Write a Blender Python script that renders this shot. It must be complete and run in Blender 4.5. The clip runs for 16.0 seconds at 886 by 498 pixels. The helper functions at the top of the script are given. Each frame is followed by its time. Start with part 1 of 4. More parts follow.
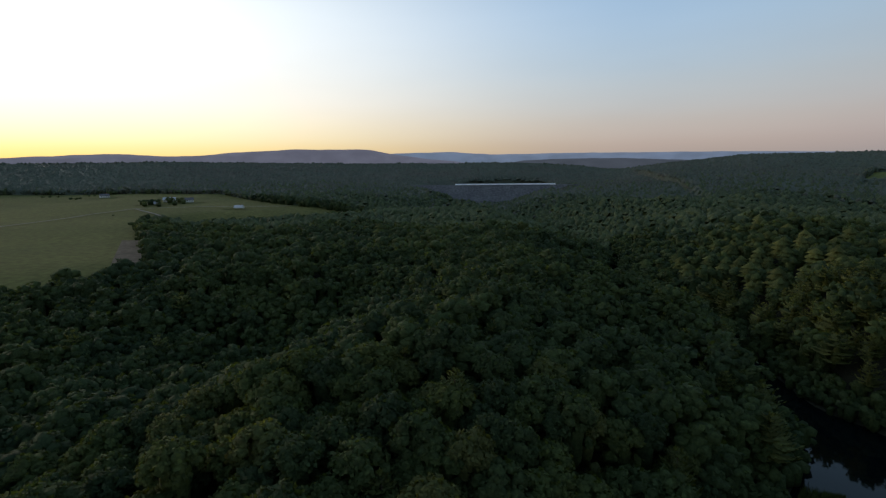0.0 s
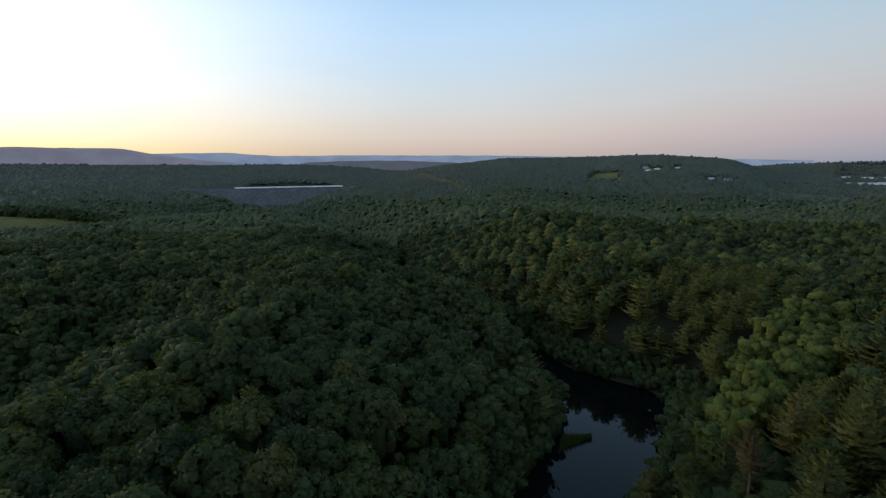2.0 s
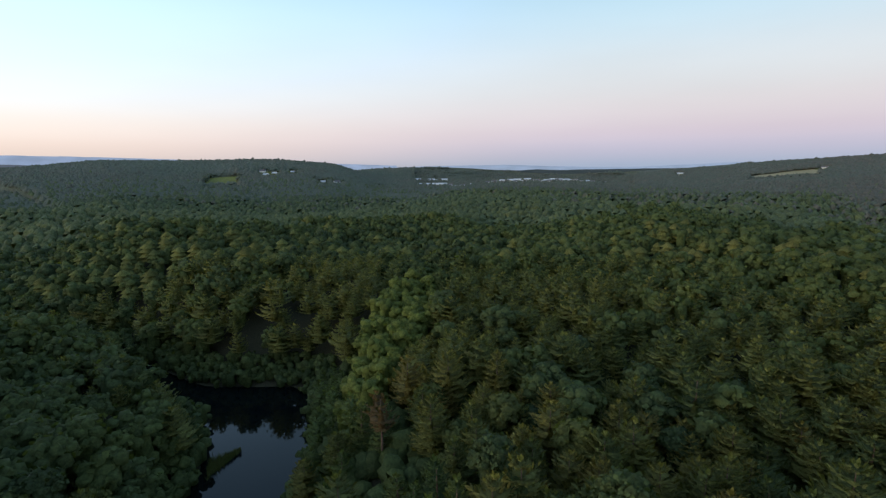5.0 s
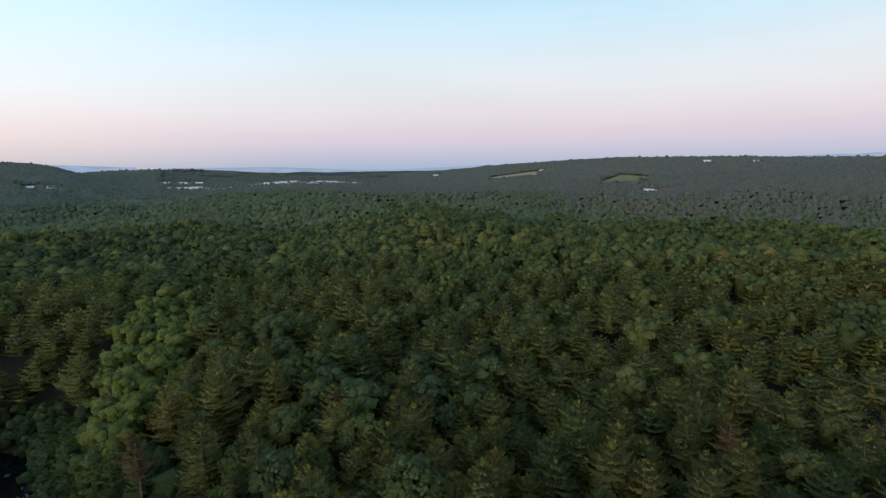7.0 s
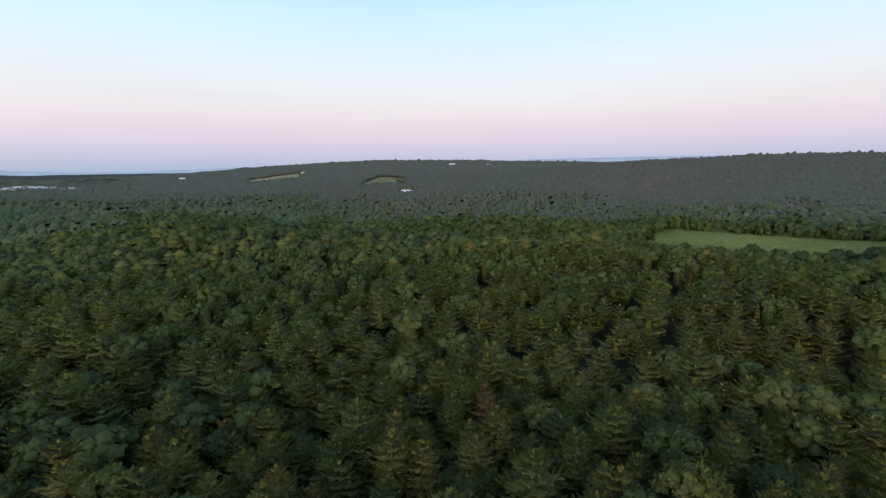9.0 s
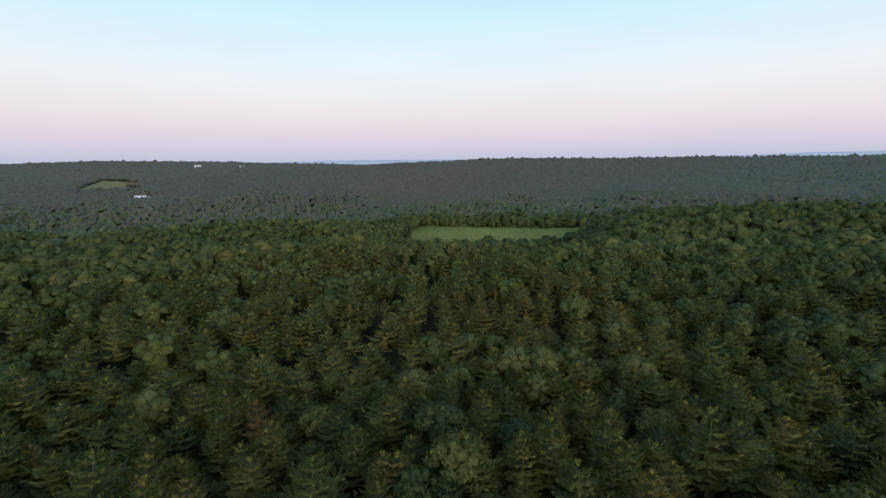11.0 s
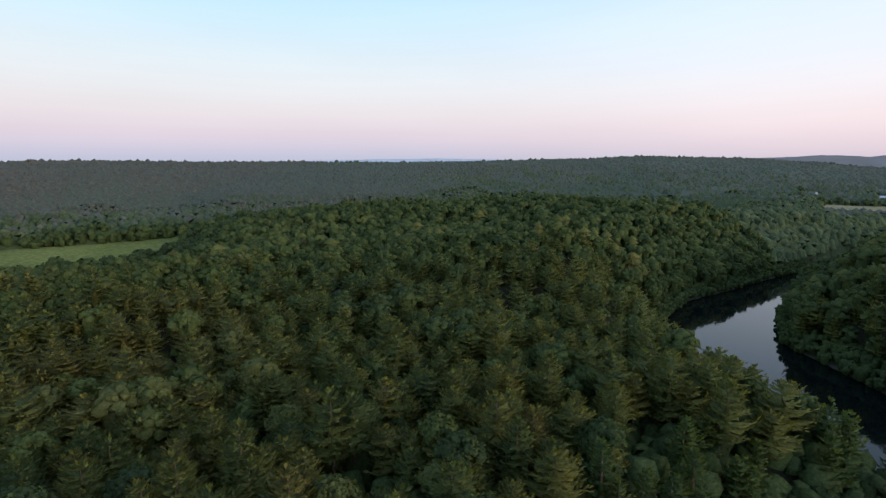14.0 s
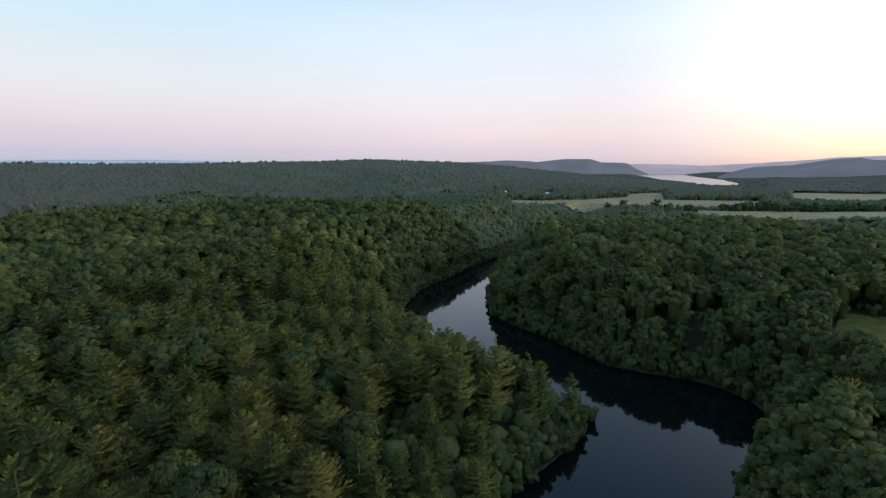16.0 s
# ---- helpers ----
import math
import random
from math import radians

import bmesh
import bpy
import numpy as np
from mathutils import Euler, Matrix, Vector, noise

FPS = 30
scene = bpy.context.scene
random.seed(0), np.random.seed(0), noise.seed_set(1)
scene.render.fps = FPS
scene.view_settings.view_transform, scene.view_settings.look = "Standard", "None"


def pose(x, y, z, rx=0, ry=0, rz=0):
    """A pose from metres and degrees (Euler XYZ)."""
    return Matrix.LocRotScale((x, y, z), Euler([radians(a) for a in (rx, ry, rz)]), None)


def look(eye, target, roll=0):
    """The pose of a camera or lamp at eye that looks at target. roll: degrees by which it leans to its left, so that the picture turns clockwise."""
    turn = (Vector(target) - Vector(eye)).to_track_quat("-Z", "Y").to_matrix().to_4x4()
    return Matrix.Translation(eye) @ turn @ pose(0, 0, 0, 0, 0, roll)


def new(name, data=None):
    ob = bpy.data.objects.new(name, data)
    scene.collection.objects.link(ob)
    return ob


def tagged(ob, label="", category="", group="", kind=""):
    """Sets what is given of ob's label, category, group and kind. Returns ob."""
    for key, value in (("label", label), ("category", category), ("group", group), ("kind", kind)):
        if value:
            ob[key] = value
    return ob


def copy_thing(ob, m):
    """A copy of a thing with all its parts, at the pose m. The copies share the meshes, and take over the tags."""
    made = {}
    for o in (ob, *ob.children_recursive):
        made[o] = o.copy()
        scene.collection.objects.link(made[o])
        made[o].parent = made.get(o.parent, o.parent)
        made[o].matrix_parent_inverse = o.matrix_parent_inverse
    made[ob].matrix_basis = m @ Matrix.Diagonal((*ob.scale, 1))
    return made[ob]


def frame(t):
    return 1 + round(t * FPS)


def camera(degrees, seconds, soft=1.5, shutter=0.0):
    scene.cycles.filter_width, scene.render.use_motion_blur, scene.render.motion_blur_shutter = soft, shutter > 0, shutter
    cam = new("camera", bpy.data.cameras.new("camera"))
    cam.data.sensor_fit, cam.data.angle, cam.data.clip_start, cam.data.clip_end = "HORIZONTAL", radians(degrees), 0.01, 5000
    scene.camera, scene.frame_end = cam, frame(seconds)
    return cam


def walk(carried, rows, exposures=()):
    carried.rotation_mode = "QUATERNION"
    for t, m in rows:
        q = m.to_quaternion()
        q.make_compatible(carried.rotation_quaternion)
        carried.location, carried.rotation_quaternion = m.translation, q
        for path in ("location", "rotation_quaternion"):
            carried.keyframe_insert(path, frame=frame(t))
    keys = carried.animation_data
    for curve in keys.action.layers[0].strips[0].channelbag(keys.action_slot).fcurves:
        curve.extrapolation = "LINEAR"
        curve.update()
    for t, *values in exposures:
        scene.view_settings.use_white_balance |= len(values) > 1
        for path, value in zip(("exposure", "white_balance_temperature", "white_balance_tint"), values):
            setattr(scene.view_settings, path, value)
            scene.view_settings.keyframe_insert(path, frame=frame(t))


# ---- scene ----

# ======== camera: a drone that hovers and turns on the spot ========
EYE, PITCH, LEAN = 80.0, -9.03, 0.575
cam = camera(83.07, 16.0, soft=1.3)
YAW = [(0.0, 0.0), (0.5, -5.43), (1.0, -10.8), (1.5, -16.99), (2.0, -23.85), (2.5, -30.88), (3.0, -37.87), (3.5, -44.85),
       (4.0, -51.85), (4.5, -58.55), (5.0, -65.2), (5.5, -71.75), (6.0, -78.2), (6.5, -84.66), (7.0, -91.18), (7.5, -97.85),
       (8.0, -104.48), (8.5, -111.06), (9.0, -117.64), (9.5, -124.2), (10.0, -130.9), (10.5, -137.6), (11.0, -144.5), (11.5, -151.4),
       (12.0, -158.45), (12.5, -165.7), (13.0, -173.09), (13.5, -180.52), (14.0, -187.9), (14.5, -195.18), (15.0, -202.47), (15.5, -209.83),
       (16.0, -217.41)]
walk(cam, [(t, pose(0, 0, EYE, 90 + PITCH, LEAN, yaw)) for t, yaw in YAW],
     exposures=[(0.0, -1.1), (1.5, -0.8), (3.0, -0.4), (4.5, -0.15), (6.5, -0.05), (9.0, 0.08), (12.5, 0.04), (14.5, 0.05), (16.0, 0.0)])

# ======== sky and sun: a few minutes after sunset ========
SUN_BEARING = 52.0          # degrees to the left of the first view
world = bpy.data.worlds.new("dusk")
scene.world = world
world.use_nodes = True
wn, wl = world.node_tree.nodes, world.node_tree.links
wn.clear()


def wnode(kind, **values):
    n = wn.new(kind)
    for k, v in values.items():
        n.inputs[int(k[1:])].default_value = v
    return n


def wmath(op, a, b=None, clamp=False):
    n = wn.new("ShaderNodeMath")
    n.operation, n.use_clamp = op, clamp
    for i, v in enumerate((a, b)):
        if v is None:
            continue
        if isinstance(v, (int, float)):
            n.inputs[i].default_value = v
        else:
            wl.new(v, n.inputs[i])
    return n.outputs[0]


def wramp(value, stops):
    n = wn.new("ShaderNodeValToRGB")
    n.color_ramp.interpolation = "CARDINAL"
    while len(n.color_ramp.elements) < len(stops):
        n.color_ramp.elements.new(0.5)
    for e, (p, c) in zip(n.color_ramp.elements, stops):
        e.position, e.color = p, (*(v / 3 for v in c), 1)      # ramps hold a third of the light
    wl.new(value, n.inputs[0])
    return n.outputs[0]


coord = wn.new("ShaderNodeTexCoord")
split = wn.new("ShaderNodeSeparateXYZ")
wl.new(coord.outputs["Generated"], split.inputs[0])
sb = radians(SUN_BEARING)
flat = wmath("MAXIMUM", wmath("SQRT", wmath("ADD", wmath("MULTIPLY", split.outputs[0], split.outputs[0]), wmath("MULTIPLY", split.outputs[1], split.outputs[1]))), 0.001)
along = wmath("DIVIDE", wmath("ADD", wmath("MULTIPLY", split.outputs[0], -math.sin(sb)), wmath("MULTIPLY", split.outputs[1], math.cos(sb))), flat)
angle = wmath("DIVIDE", wmath("ARCCOSINE", along), math.pi)                 # 0 towards the sunset, 1 away from it
height = wmath("DIVIDE", wmath("ARCSINE", split.outputs[2]), math.pi / 2)   # 0 horizon, 1 zenith
hgt = wmath("MAXIMUM", wmath("POWER", wmath("MAXIMUM", height, 0.0), 0.5), 0.0)
# square root of height: 1 deg 0.105, 3 deg 0.18, 6 deg 0.26, 10 deg 0.33, 17 deg 0.43
sky_sun = wramp(hgt, [(0.0, (2.3, 0.95, 0.18)), (0.1, (2.6, 1.6, 0.4)), (0.18, (2.8, 2.3, 1.2)), (0.28, (2.9, 2.7, 2.3)), (0.45, (2.5, 2.6, 2.6)), (0.6, (0.7, 0.86, 1.05)), (0.75, (0.38, 0.55, 0.78)), (1.0, (0.20, 0.34, 0.56))])
sky_north = wramp(hgt, [(0.0, (0.62, 0.52, 0.50)), (0.1, (0.80, 0.67, 0.61)), (0.18, (1.03, 0.87, 0.78)), (0.25, (1.08, 1.06, 1.04)), (0.33, (0.94, 1.14, 1.32)), (0.45, (0.68, 1.02, 1.44)), (0.6, (0.28, 0.48, 0.72)), (0.75, (0.27, 0.44, 0.68)), (1.0, (0.20, 0.34, 0.56))])
sky_south = wramp(hgt, [(0.0, (0.58, 0.50, 0.57)), (0.1, (0.70, 0.60, 0.68)), (0.18, (0.84, 0.71, 0.76)), (0.25, (0.89, 0.81, 0.85)), (0.33, (0.84, 0.88, 0.98)), (0.45, (0.66, 0.81, 1.03)), (0.6, (0.28, 0.48, 0.72)), (0.75, (0.27, 0.44, 0.68)), (1.0, (0.20, 0.34, 0.56))])
sky_anti = wramp(hgt, [(0.0, (0.40, 0.49, 0.65)), (0.09, (0.45, 0.51, 0.66)), (0.17, (0.62, 0.59, 0.72)), (0.22, (0.73, 0.66, 0.74)), (0.29, (0.79, 0.79, 0.83)), (0.37, (0.71, 0.84, 0.93)), (0.45, (0.51, 0.77, 0.95)), (0.6, (0.27, 0.46, 0.68)), (0.75, (0.27, 0.44, 0.68)), (1.0, (0.20, 0.34, 0.56))])


def wmix(fac, a, b):
    n = wn.new("ShaderNodeMix")
    n.data_type = "RGBA"
    wl.new(fac, n.inputs[0])
    wl.new(a, n.inputs[6])
    wl.new(b, n.inputs[7])
    return n.outputs[2]


def wsmooth(v, lo, hi):
    n = wn.new("ShaderNodeMapRange")
    n.interpolation_type = "SMOOTHSTEP"
    n.inputs[1].default_value, n.inputs[2].default_value = lo, hi
    wl.new(v, n.inputs[0])
    return n.outputs[0]


across = wmath("DIVIDE", wmath("ADD", wmath("MULTIPLY", split.outputs[0], math.cos(sb)), wmath("MULTIPLY", split.outputs[1], math.sin(sb))), flat)
sky_side = wmix(wsmooth(across, -0.6, 0.6), sky_south, sky_north)
dusk = wmix(wsmooth(angle, 0.38, 0.77), wmix(wsmooth(angle, 0.02, 0.42), sky_sun, sky_side), sky_anti)
veil = wn.new("ShaderNodeTexNoise")
veil.inputs["Scale"].default_value, veil.inputs["Detail"].default_value = 2.2, 3.0
stretch = wn.new("ShaderNodeMapping")
stretch.inputs["Scale"].default_value = (1, 1, 5)
wl.new(coord.outputs["Generated"], stretch.inputs[0])
wl.new(stretch.outputs[0], veil.inputs["Vector"])
thin = wn.new("ShaderNodeMapRange")
thin.inputs[3].default_value, thin.inputs[4].default_value = 0.94, 1.06
wl.new(veil.outputs[0], thin.inputs[0])
soft_sky = wn.new("ShaderNodeVectorMath")
soft_sky.operation = "SCALE"
wl.new(dusk, soft_sky.inputs[0])
wl.new(thin.outputs[0], soft_sky.inputs["Scale"])
glow = wnode("ShaderNodeBackground", _1=3.0)
wl.new(soft_sky.outputs[0], glow.inputs[0])
air = wn.new("ShaderNodeTexSky")
air.sky_type, air.sun_disc = "NISHITA", False
air.sun_elevation, air.sun_rotation = radians(0.5), -sb
clear = wnode("ShaderNodeBackground", _1=0.02)
wl.new(air.outputs[0], clear.inputs[0])
both = wn.new("ShaderNodeAddShader")
wl.new(glow.outputs[0], both.inputs[0])
wl.new(clear.outputs[0], both.inputs[1])
wout = wn.new("ShaderNodeOutputWorld")
wl.new(both.outputs[0], wout.inputs[0])

sun = new("sun", bpy.data.lights.new("sun", "SUN"))
sun.data.energy, sun.data.angle, sun.data.color = 1.2, radians(22), (1.0, 0.80, 0.56)
sun.matrix_world = look((0, 0, 300), (300 * math.sin(sb), -300 * math.cos(sb), 300 - 300 * math.tan(radians(8))))

# ======== materials ========


def material(name, rough=0.8, spec=0.2):
    m = bpy.data.materials.new(name)
    m.use_nodes = True
    b = m.node_tree.nodes["Principled BSDF"]
    b.inputs["Roughness"].default_value = rough
    b.inputs["Specular IOR Level"].default_value = spec
    return m, m.node_tree.nodes, m.node_tree.links, b


def ramp_of(nodes, links, value, stops):
    n = nodes.new("ShaderNodeValToRGB")
    while len(n.color_ramp.elements) < len(stops):
        n.color_ramp.elements.new(0.5)
    for e, (p, c) in zip(n.color_ramp.elements, stops):
        e.position, e.color = p, (*c, 1)
    links.new(value, n.inputs[0])
    return n.outputs[0]


def noise_of(nodes, links, scale, detail=3.0, coords="Object"):
    tc = nodes.new("ShaderNodeTexCoord")
    n = nodes.new("ShaderNodeTexNoise")
    n.inputs["Scale"].default_value, n.inputs["Detail"].default_value = scale, detail
    links.new(tc.outputs[coords], n.inputs["Vector"])
    return n.outputs[0]


def mixed(nodes, links, fac, a, b, blend="MIX"):
    n = nodes.new("ShaderNodeMix")
    n.data_type, n.blend_type = "RGBA", blend
    for i, v in ((0, fac), (6, a), (7, b)):
        if isinstance(v, (int, float)):
            n.inputs[i].default_value = v
        elif isinstance(v, tuple):
            n.inputs[i].default_value = (*v, 1)
        else:
            links.new(v, n.inputs[i])
    return n.outputs[2]


def bumped(nodes, links, b, value, strength, distance):
    n = nodes.new("ShaderNodeBump")
    n.inputs["Strength"].default_value, n.inputs["Distance"].default_value = strength, distance
    links.new(value, n.inputs["Height"])
    links.new(n.outputs[0], b.inputs["Normal"])


def leaf_material(name, stops, per_object, leaf_var=0.22, grain=1.5, haze_sheen=0.0, clear=0.36):
    """Foliage: hue by tree, then by leaf clump, then by fine grain."""
    m, n, l, b = material(name, 0.75, 0.15)
    if per_object:
        tree = n.new("ShaderNodeObjectInfo").outputs["Random"]
    else:
        at = n.new("ShaderNodeAttribute")
        at.attribute_name = "tint"
        tree = at.outputs["Fac"]
    col = ramp_of(n, l, tree, stops)
    isl = n.new("ShaderNodeNewGeometry").outputs["Random Per Island"]
    var = n.new("ShaderNodeMapRange")
    var.inputs[3].default_value, var.inputs[4].default_value = 1 - leaf_var, 1 + leaf_var
    l.new(isl, var.inputs[0])
    g = noise_of(n, l, grain, 4.0)
    gr = n.new("ShaderNodeMapRange")
    gr.inputs[1].default_value, gr.inputs[2].default_value, gr.inputs[3].default_value, gr.inputs[4].default_value = 0.3, 0.7, 0.68, 1.32
    l.new(g, gr.inputs[0])
    mul = n.new("ShaderNodeMath")
    mul.operation = "MULTIPLY"
    l.new(var.outputs[0], mul.inputs[0])
    l.new(gr.outputs[0], mul.inputs[1])
    sc = n.new("ShaderNodeVectorMath")
    sc.operation = "SCALE"
    l.new(col, sc.inputs[0])
    l.new(mul.outputs[0], sc.inputs["Scale"])
    l.new(sc.outputs[0], b.inputs["Base Color"])
    bumped(n, l, b, g, 0.55, 0.5)
    # a bluish sheen lifts the far foliage in place of haze
    b.inputs["Sheen Weight"].default_value, b.inputs["Sheen Roughness"].default_value = haze_sheen, 0.6
    b.inputs["Sheen Tint"].default_value = (0.75, 0.85, 1.0, 1)
    if clear:
        thin = n.new("ShaderNodeBsdfTranslucent")
        through_leaf = mixed(n, l, 1.0, sc.outputs[0], (1.45, 1.38, 0.6), "MULTIPLY")      # what comes through a leaf is yellower
        l.new(through_leaf, thin.inputs["Color"])
        mix = n.new("ShaderNodeMixShader")
        mix.inputs[0].default_value = clear
        l.new(b.outputs[0], mix.inputs[1])
        l.new(thin.outputs[0], mix.inputs[2])
        l.new(mix.outputs[0], n["Material Output"].inputs["Surface"])
    return m


OAK = [(0.0, (0.051, 0.076, 0.034)), (0.3, (0.069, 0.095, 0.036)), (0.6, (0.087, 0.114, 0.038)), (0.85, (0.106, 0.127, 0.040)), (1.0, (0.125, 0.132, 0.046))]
PINE = [(0.0, (0.096, 0.124, 0.046)), (0.3, (0.130, 0.149, 0.049)), (0.6, (0.160, 0.166, 0.051)), (0.88, (0.186, 0.175, 0.053)), (1.0, (0.202, 0.171, 0.055))]
# far leaves lighter, greyer and bluer: haze mixed into their base colour
HAZED_OAK = [(0.0, (0.078, 0.106, 0.052)), (0.5, (0.106, 0.134, 0.056)), (0.9, (0.134, 0.150, 0.058)), (1.0, (0.152, 0.146, 0.062))]
HAZED_WOODS = [(0.0, (0.092, 0.114, 0.074)), (0.35, (0.104, 0.112, 0.076)), (0.6, (0.116, 0.108, 0.076)), (1.0, (0.146, 0.110, 0.076))]
M_OAK = leaf_material("oak_leaves", OAK, True)
M_PINE = leaf_material("pine_needles", PINE, True)
M_OAK_STUFF = leaf_material("oak_leaves_mass", OAK, False)
M_PINE_STUFF = leaf_material("pine_needles_mass", PINE, False)
M_HAZED_OAK = leaf_material("hazed_canopy_leaves", HAZED_OAK, False, 0.2, 0.8, 0.03, 0.3)
M_HAZED_WOODS = leaf_material("hazed_distant_leaves", HAZED_WOODS, False, 0.12, 0.3, 0.04, 0.15)
# brighter greens that give the bank its sunlit look
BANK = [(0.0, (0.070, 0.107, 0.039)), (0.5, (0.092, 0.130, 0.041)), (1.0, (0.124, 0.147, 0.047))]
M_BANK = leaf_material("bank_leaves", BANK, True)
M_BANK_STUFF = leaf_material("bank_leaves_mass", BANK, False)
M_THICKET = leaf_material("thicket_leaves", [(0.0, (0.104, 0.134, 0.033)), (0.6, (0.130, 0.155, 0.036)), (1.0, (0.160, 0.166, 0.041))], False)
M_RUST = leaf_material("rusty_needles", [(0.0, (0.13, 0.088, 0.038)), (1.0, (0.17, 0.105, 0.042))], True)


def bark_material(name, a, b_):
    m, n, l, b = material(name, 0.9, 0.1)
    g = noise_of(n, l, 3.0, 5.0)
    l.new(ramp_of(n, l, g, [(0.35, a), (0.65, b_)]), b.inputs["Base Color"])
    bumped(n, l, b, g, 0.8, 0.05)
    return m


M_BARK = bark_material("bark", (0.05, 0.04, 0.032), (0.12, 0.1, 0.085))
M_PINE_BARK = bark_material("pine_bark", (0.08, 0.05, 0.035), (0.19, 0.13, 0.095))


def soil_material(name, stops, scale, fine=2.0, bump=0.4):
    m, n, l, b = material(name, 0.95, 0.08)
    g1, g2 = noise_of(n, l, scale, 4.0), noise_of(n, l, fine, 5.0)
    a = ramp_of(n, l, g1, stops)
    v = n.new("ShaderNodeMapRange")
    v.inputs[1].default_value, v.inputs[2].default_value, v.inputs[3].default_value, v.inputs[4].default_value = 0.3, 0.7, 0.7, 1.3
    l.new(g2, v.inputs[0])
    sc = n.new("ShaderNodeVectorMath")
    sc.operation = "SCALE"
    l.new(a, sc.inputs[0])
    l.new(v.outputs[0], sc.inputs["Scale"])
    l.new(sc.outputs[0], b.inputs["Base Color"])
    bumped(n, l, b, g2, bump, 0.3)
    return m


M_FLOOR = soil_material("forest_floor", [(0.3, (0.042, 0.044, 0.026)), (0.7, (0.066, 0.06, 0.038))], 0.03)
n_, l_ = M_FLOOR.node_tree.nodes, M_FLOOR.node_tree.links
b_ = n_["Principled BSDF"]
floor_col = b_.inputs["Base Color"].links[0].from_socket
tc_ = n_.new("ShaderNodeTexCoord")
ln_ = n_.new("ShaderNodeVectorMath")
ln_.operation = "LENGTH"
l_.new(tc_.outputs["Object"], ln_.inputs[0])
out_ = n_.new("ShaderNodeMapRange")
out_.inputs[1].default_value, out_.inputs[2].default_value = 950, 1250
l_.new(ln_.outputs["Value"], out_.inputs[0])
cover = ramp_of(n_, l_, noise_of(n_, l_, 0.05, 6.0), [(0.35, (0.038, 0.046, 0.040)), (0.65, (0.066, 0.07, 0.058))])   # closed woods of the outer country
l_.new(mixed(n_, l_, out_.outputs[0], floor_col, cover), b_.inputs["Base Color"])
M_MEADOW = soil_material("meadow_grass", [(0.3, (0.132, 0.146, 0.044)), (0.5, (0.165, 0.176, 0.051)), (0.7, (0.205, 0.203, 0.061))], 0.02, 0.35)
M_CROP = soil_material("crop_green", [(0.3, (0.10, 0.11, 0.032)), (0.7, (0.15, 0.145, 0.045))], 0.012, 0.25)
M_HAY = soil_material("hay_aftermath", [(0.3, (0.15, 0.15, 0.075)), (0.7, (0.21, 0.20, 0.10))], 0.015, 0.2)
M_STUBBLE = soil_material("straw_stubble", [(0.3, (0.26, 0.22, 0.12)), (0.7, (0.34, 0.29, 0.17))], 0.015, 0.2)
M_TILLED = soil_material("tilled_soil", [(0.3, (0.13, 0.105, 0.075)), (0.7, (0.19, 0.15, 0.11))], 0.03, 0.3)
M_DAM = soil_material("dam_riprap", [(0.3, (0.12, 0.115, 0.12)), (0.7, (0.17, 0.165, 0.165))], 0.05, 0.25, 0.8)
M_GRAVEL = soil_material("gravel_track", [(0.3, (0.22, 0.2, 0.17)), (0.7, (0.3, 0.27, 0.23))], 0.2, 1.0)


def water_material(name, ripple, rough=0.04):
    m, n, l, b = material(name, rough, 0.5)
    b.inputs["Base Color"].default_value = (0.003, 0.005, 0.006, 1)
    b.inputs["IOR"].default_value = 1.33
    g = noise_of(n, l, 0.55, 3.0)
    bumped(n, l, b, g, ripple, 0.03)
    return m


M_WATER = water_material("river_water", 0.25)
M_LAKE = water_material("lake_water", 0.2, 0.2)
M_RUFFLED = water_material("ruffled_water", 0.08, 0.13)

# ======== the lie of the land ========
# TERRAIN BEGIN


def bearing(deg, r):
    a = np.radians(deg)
    return -np.sin(a) * r, np.cos(a) * r


def value_noise(x, y, seed=0):
    xi, yi = np.floor(x).astype(np.int64), np.floor(y).astype(np.int64)
    u, v = x - xi, y - yi
    u, v = u * u * (3 - 2 * u), v * v * (3 - 2 * v)

    def h(i, j):
        k = (i * 374761393 + j * 668265263 + seed * 974634777) & 0xFFFFFFFF
        k = ((k ^ (k >> 13)) * 1274126177) & 0xFFFFFFFF
        return ((k ^ (k >> 16)) & 0xFFFF) / 65535.0

    return (h(xi, yi) * (1 - u) + h(xi + 1, yi) * u) * (1 - v) + (h(xi, yi + 1) * (1 - u) + h(xi + 1, yi + 1) * u) * v


def fractal(x, y, size, seed=0, octaves=4):
    out, amp, tot = 0.0, 1.0, 0.0
    for k in range(octaves):
        out, tot = out + amp * value_noise(x / size * 2 ** k, y / size * 2 ** k, seed + k), tot + amp
        amp *= 0.5
    return out / tot - 0.5


def step(lo, hi, v):
    u = np.clip((v - lo) / (hi - lo), 0, 1)
    return u * u * (3 - 2 * u)


def to_line(x, y, line, fields=1):
    """Distance to a polyline of (x, y, value...), and the values there."""
    best, vals = np.full(np.shape(x), 1e9), [np.zeros(np.shape(x)) for _ in range(fields)]
    for p, q in zip(line[:-1], line[1:]):
        dx, dy = q[0] - p[0], q[1] - p[1]
        u = np.clip(((x - p[0]) * dx + (y - p[1]) * dy) / (dx * dx + dy * dy), 0, 1)
        d = np.hypot(x - p[0] - u * dx, y - p[1] - u * dy)
        near = d < best
        best = np.where(near, d, best)
        for k in range(fields):
            vals[k] = np.where(near, p[2 + k] + u * (q[2 + k] - p[2 + k]), vals[k])
    return best, vals


def crest(*points):
    return [(*bearing(b, r), z) for b, r, z in points]


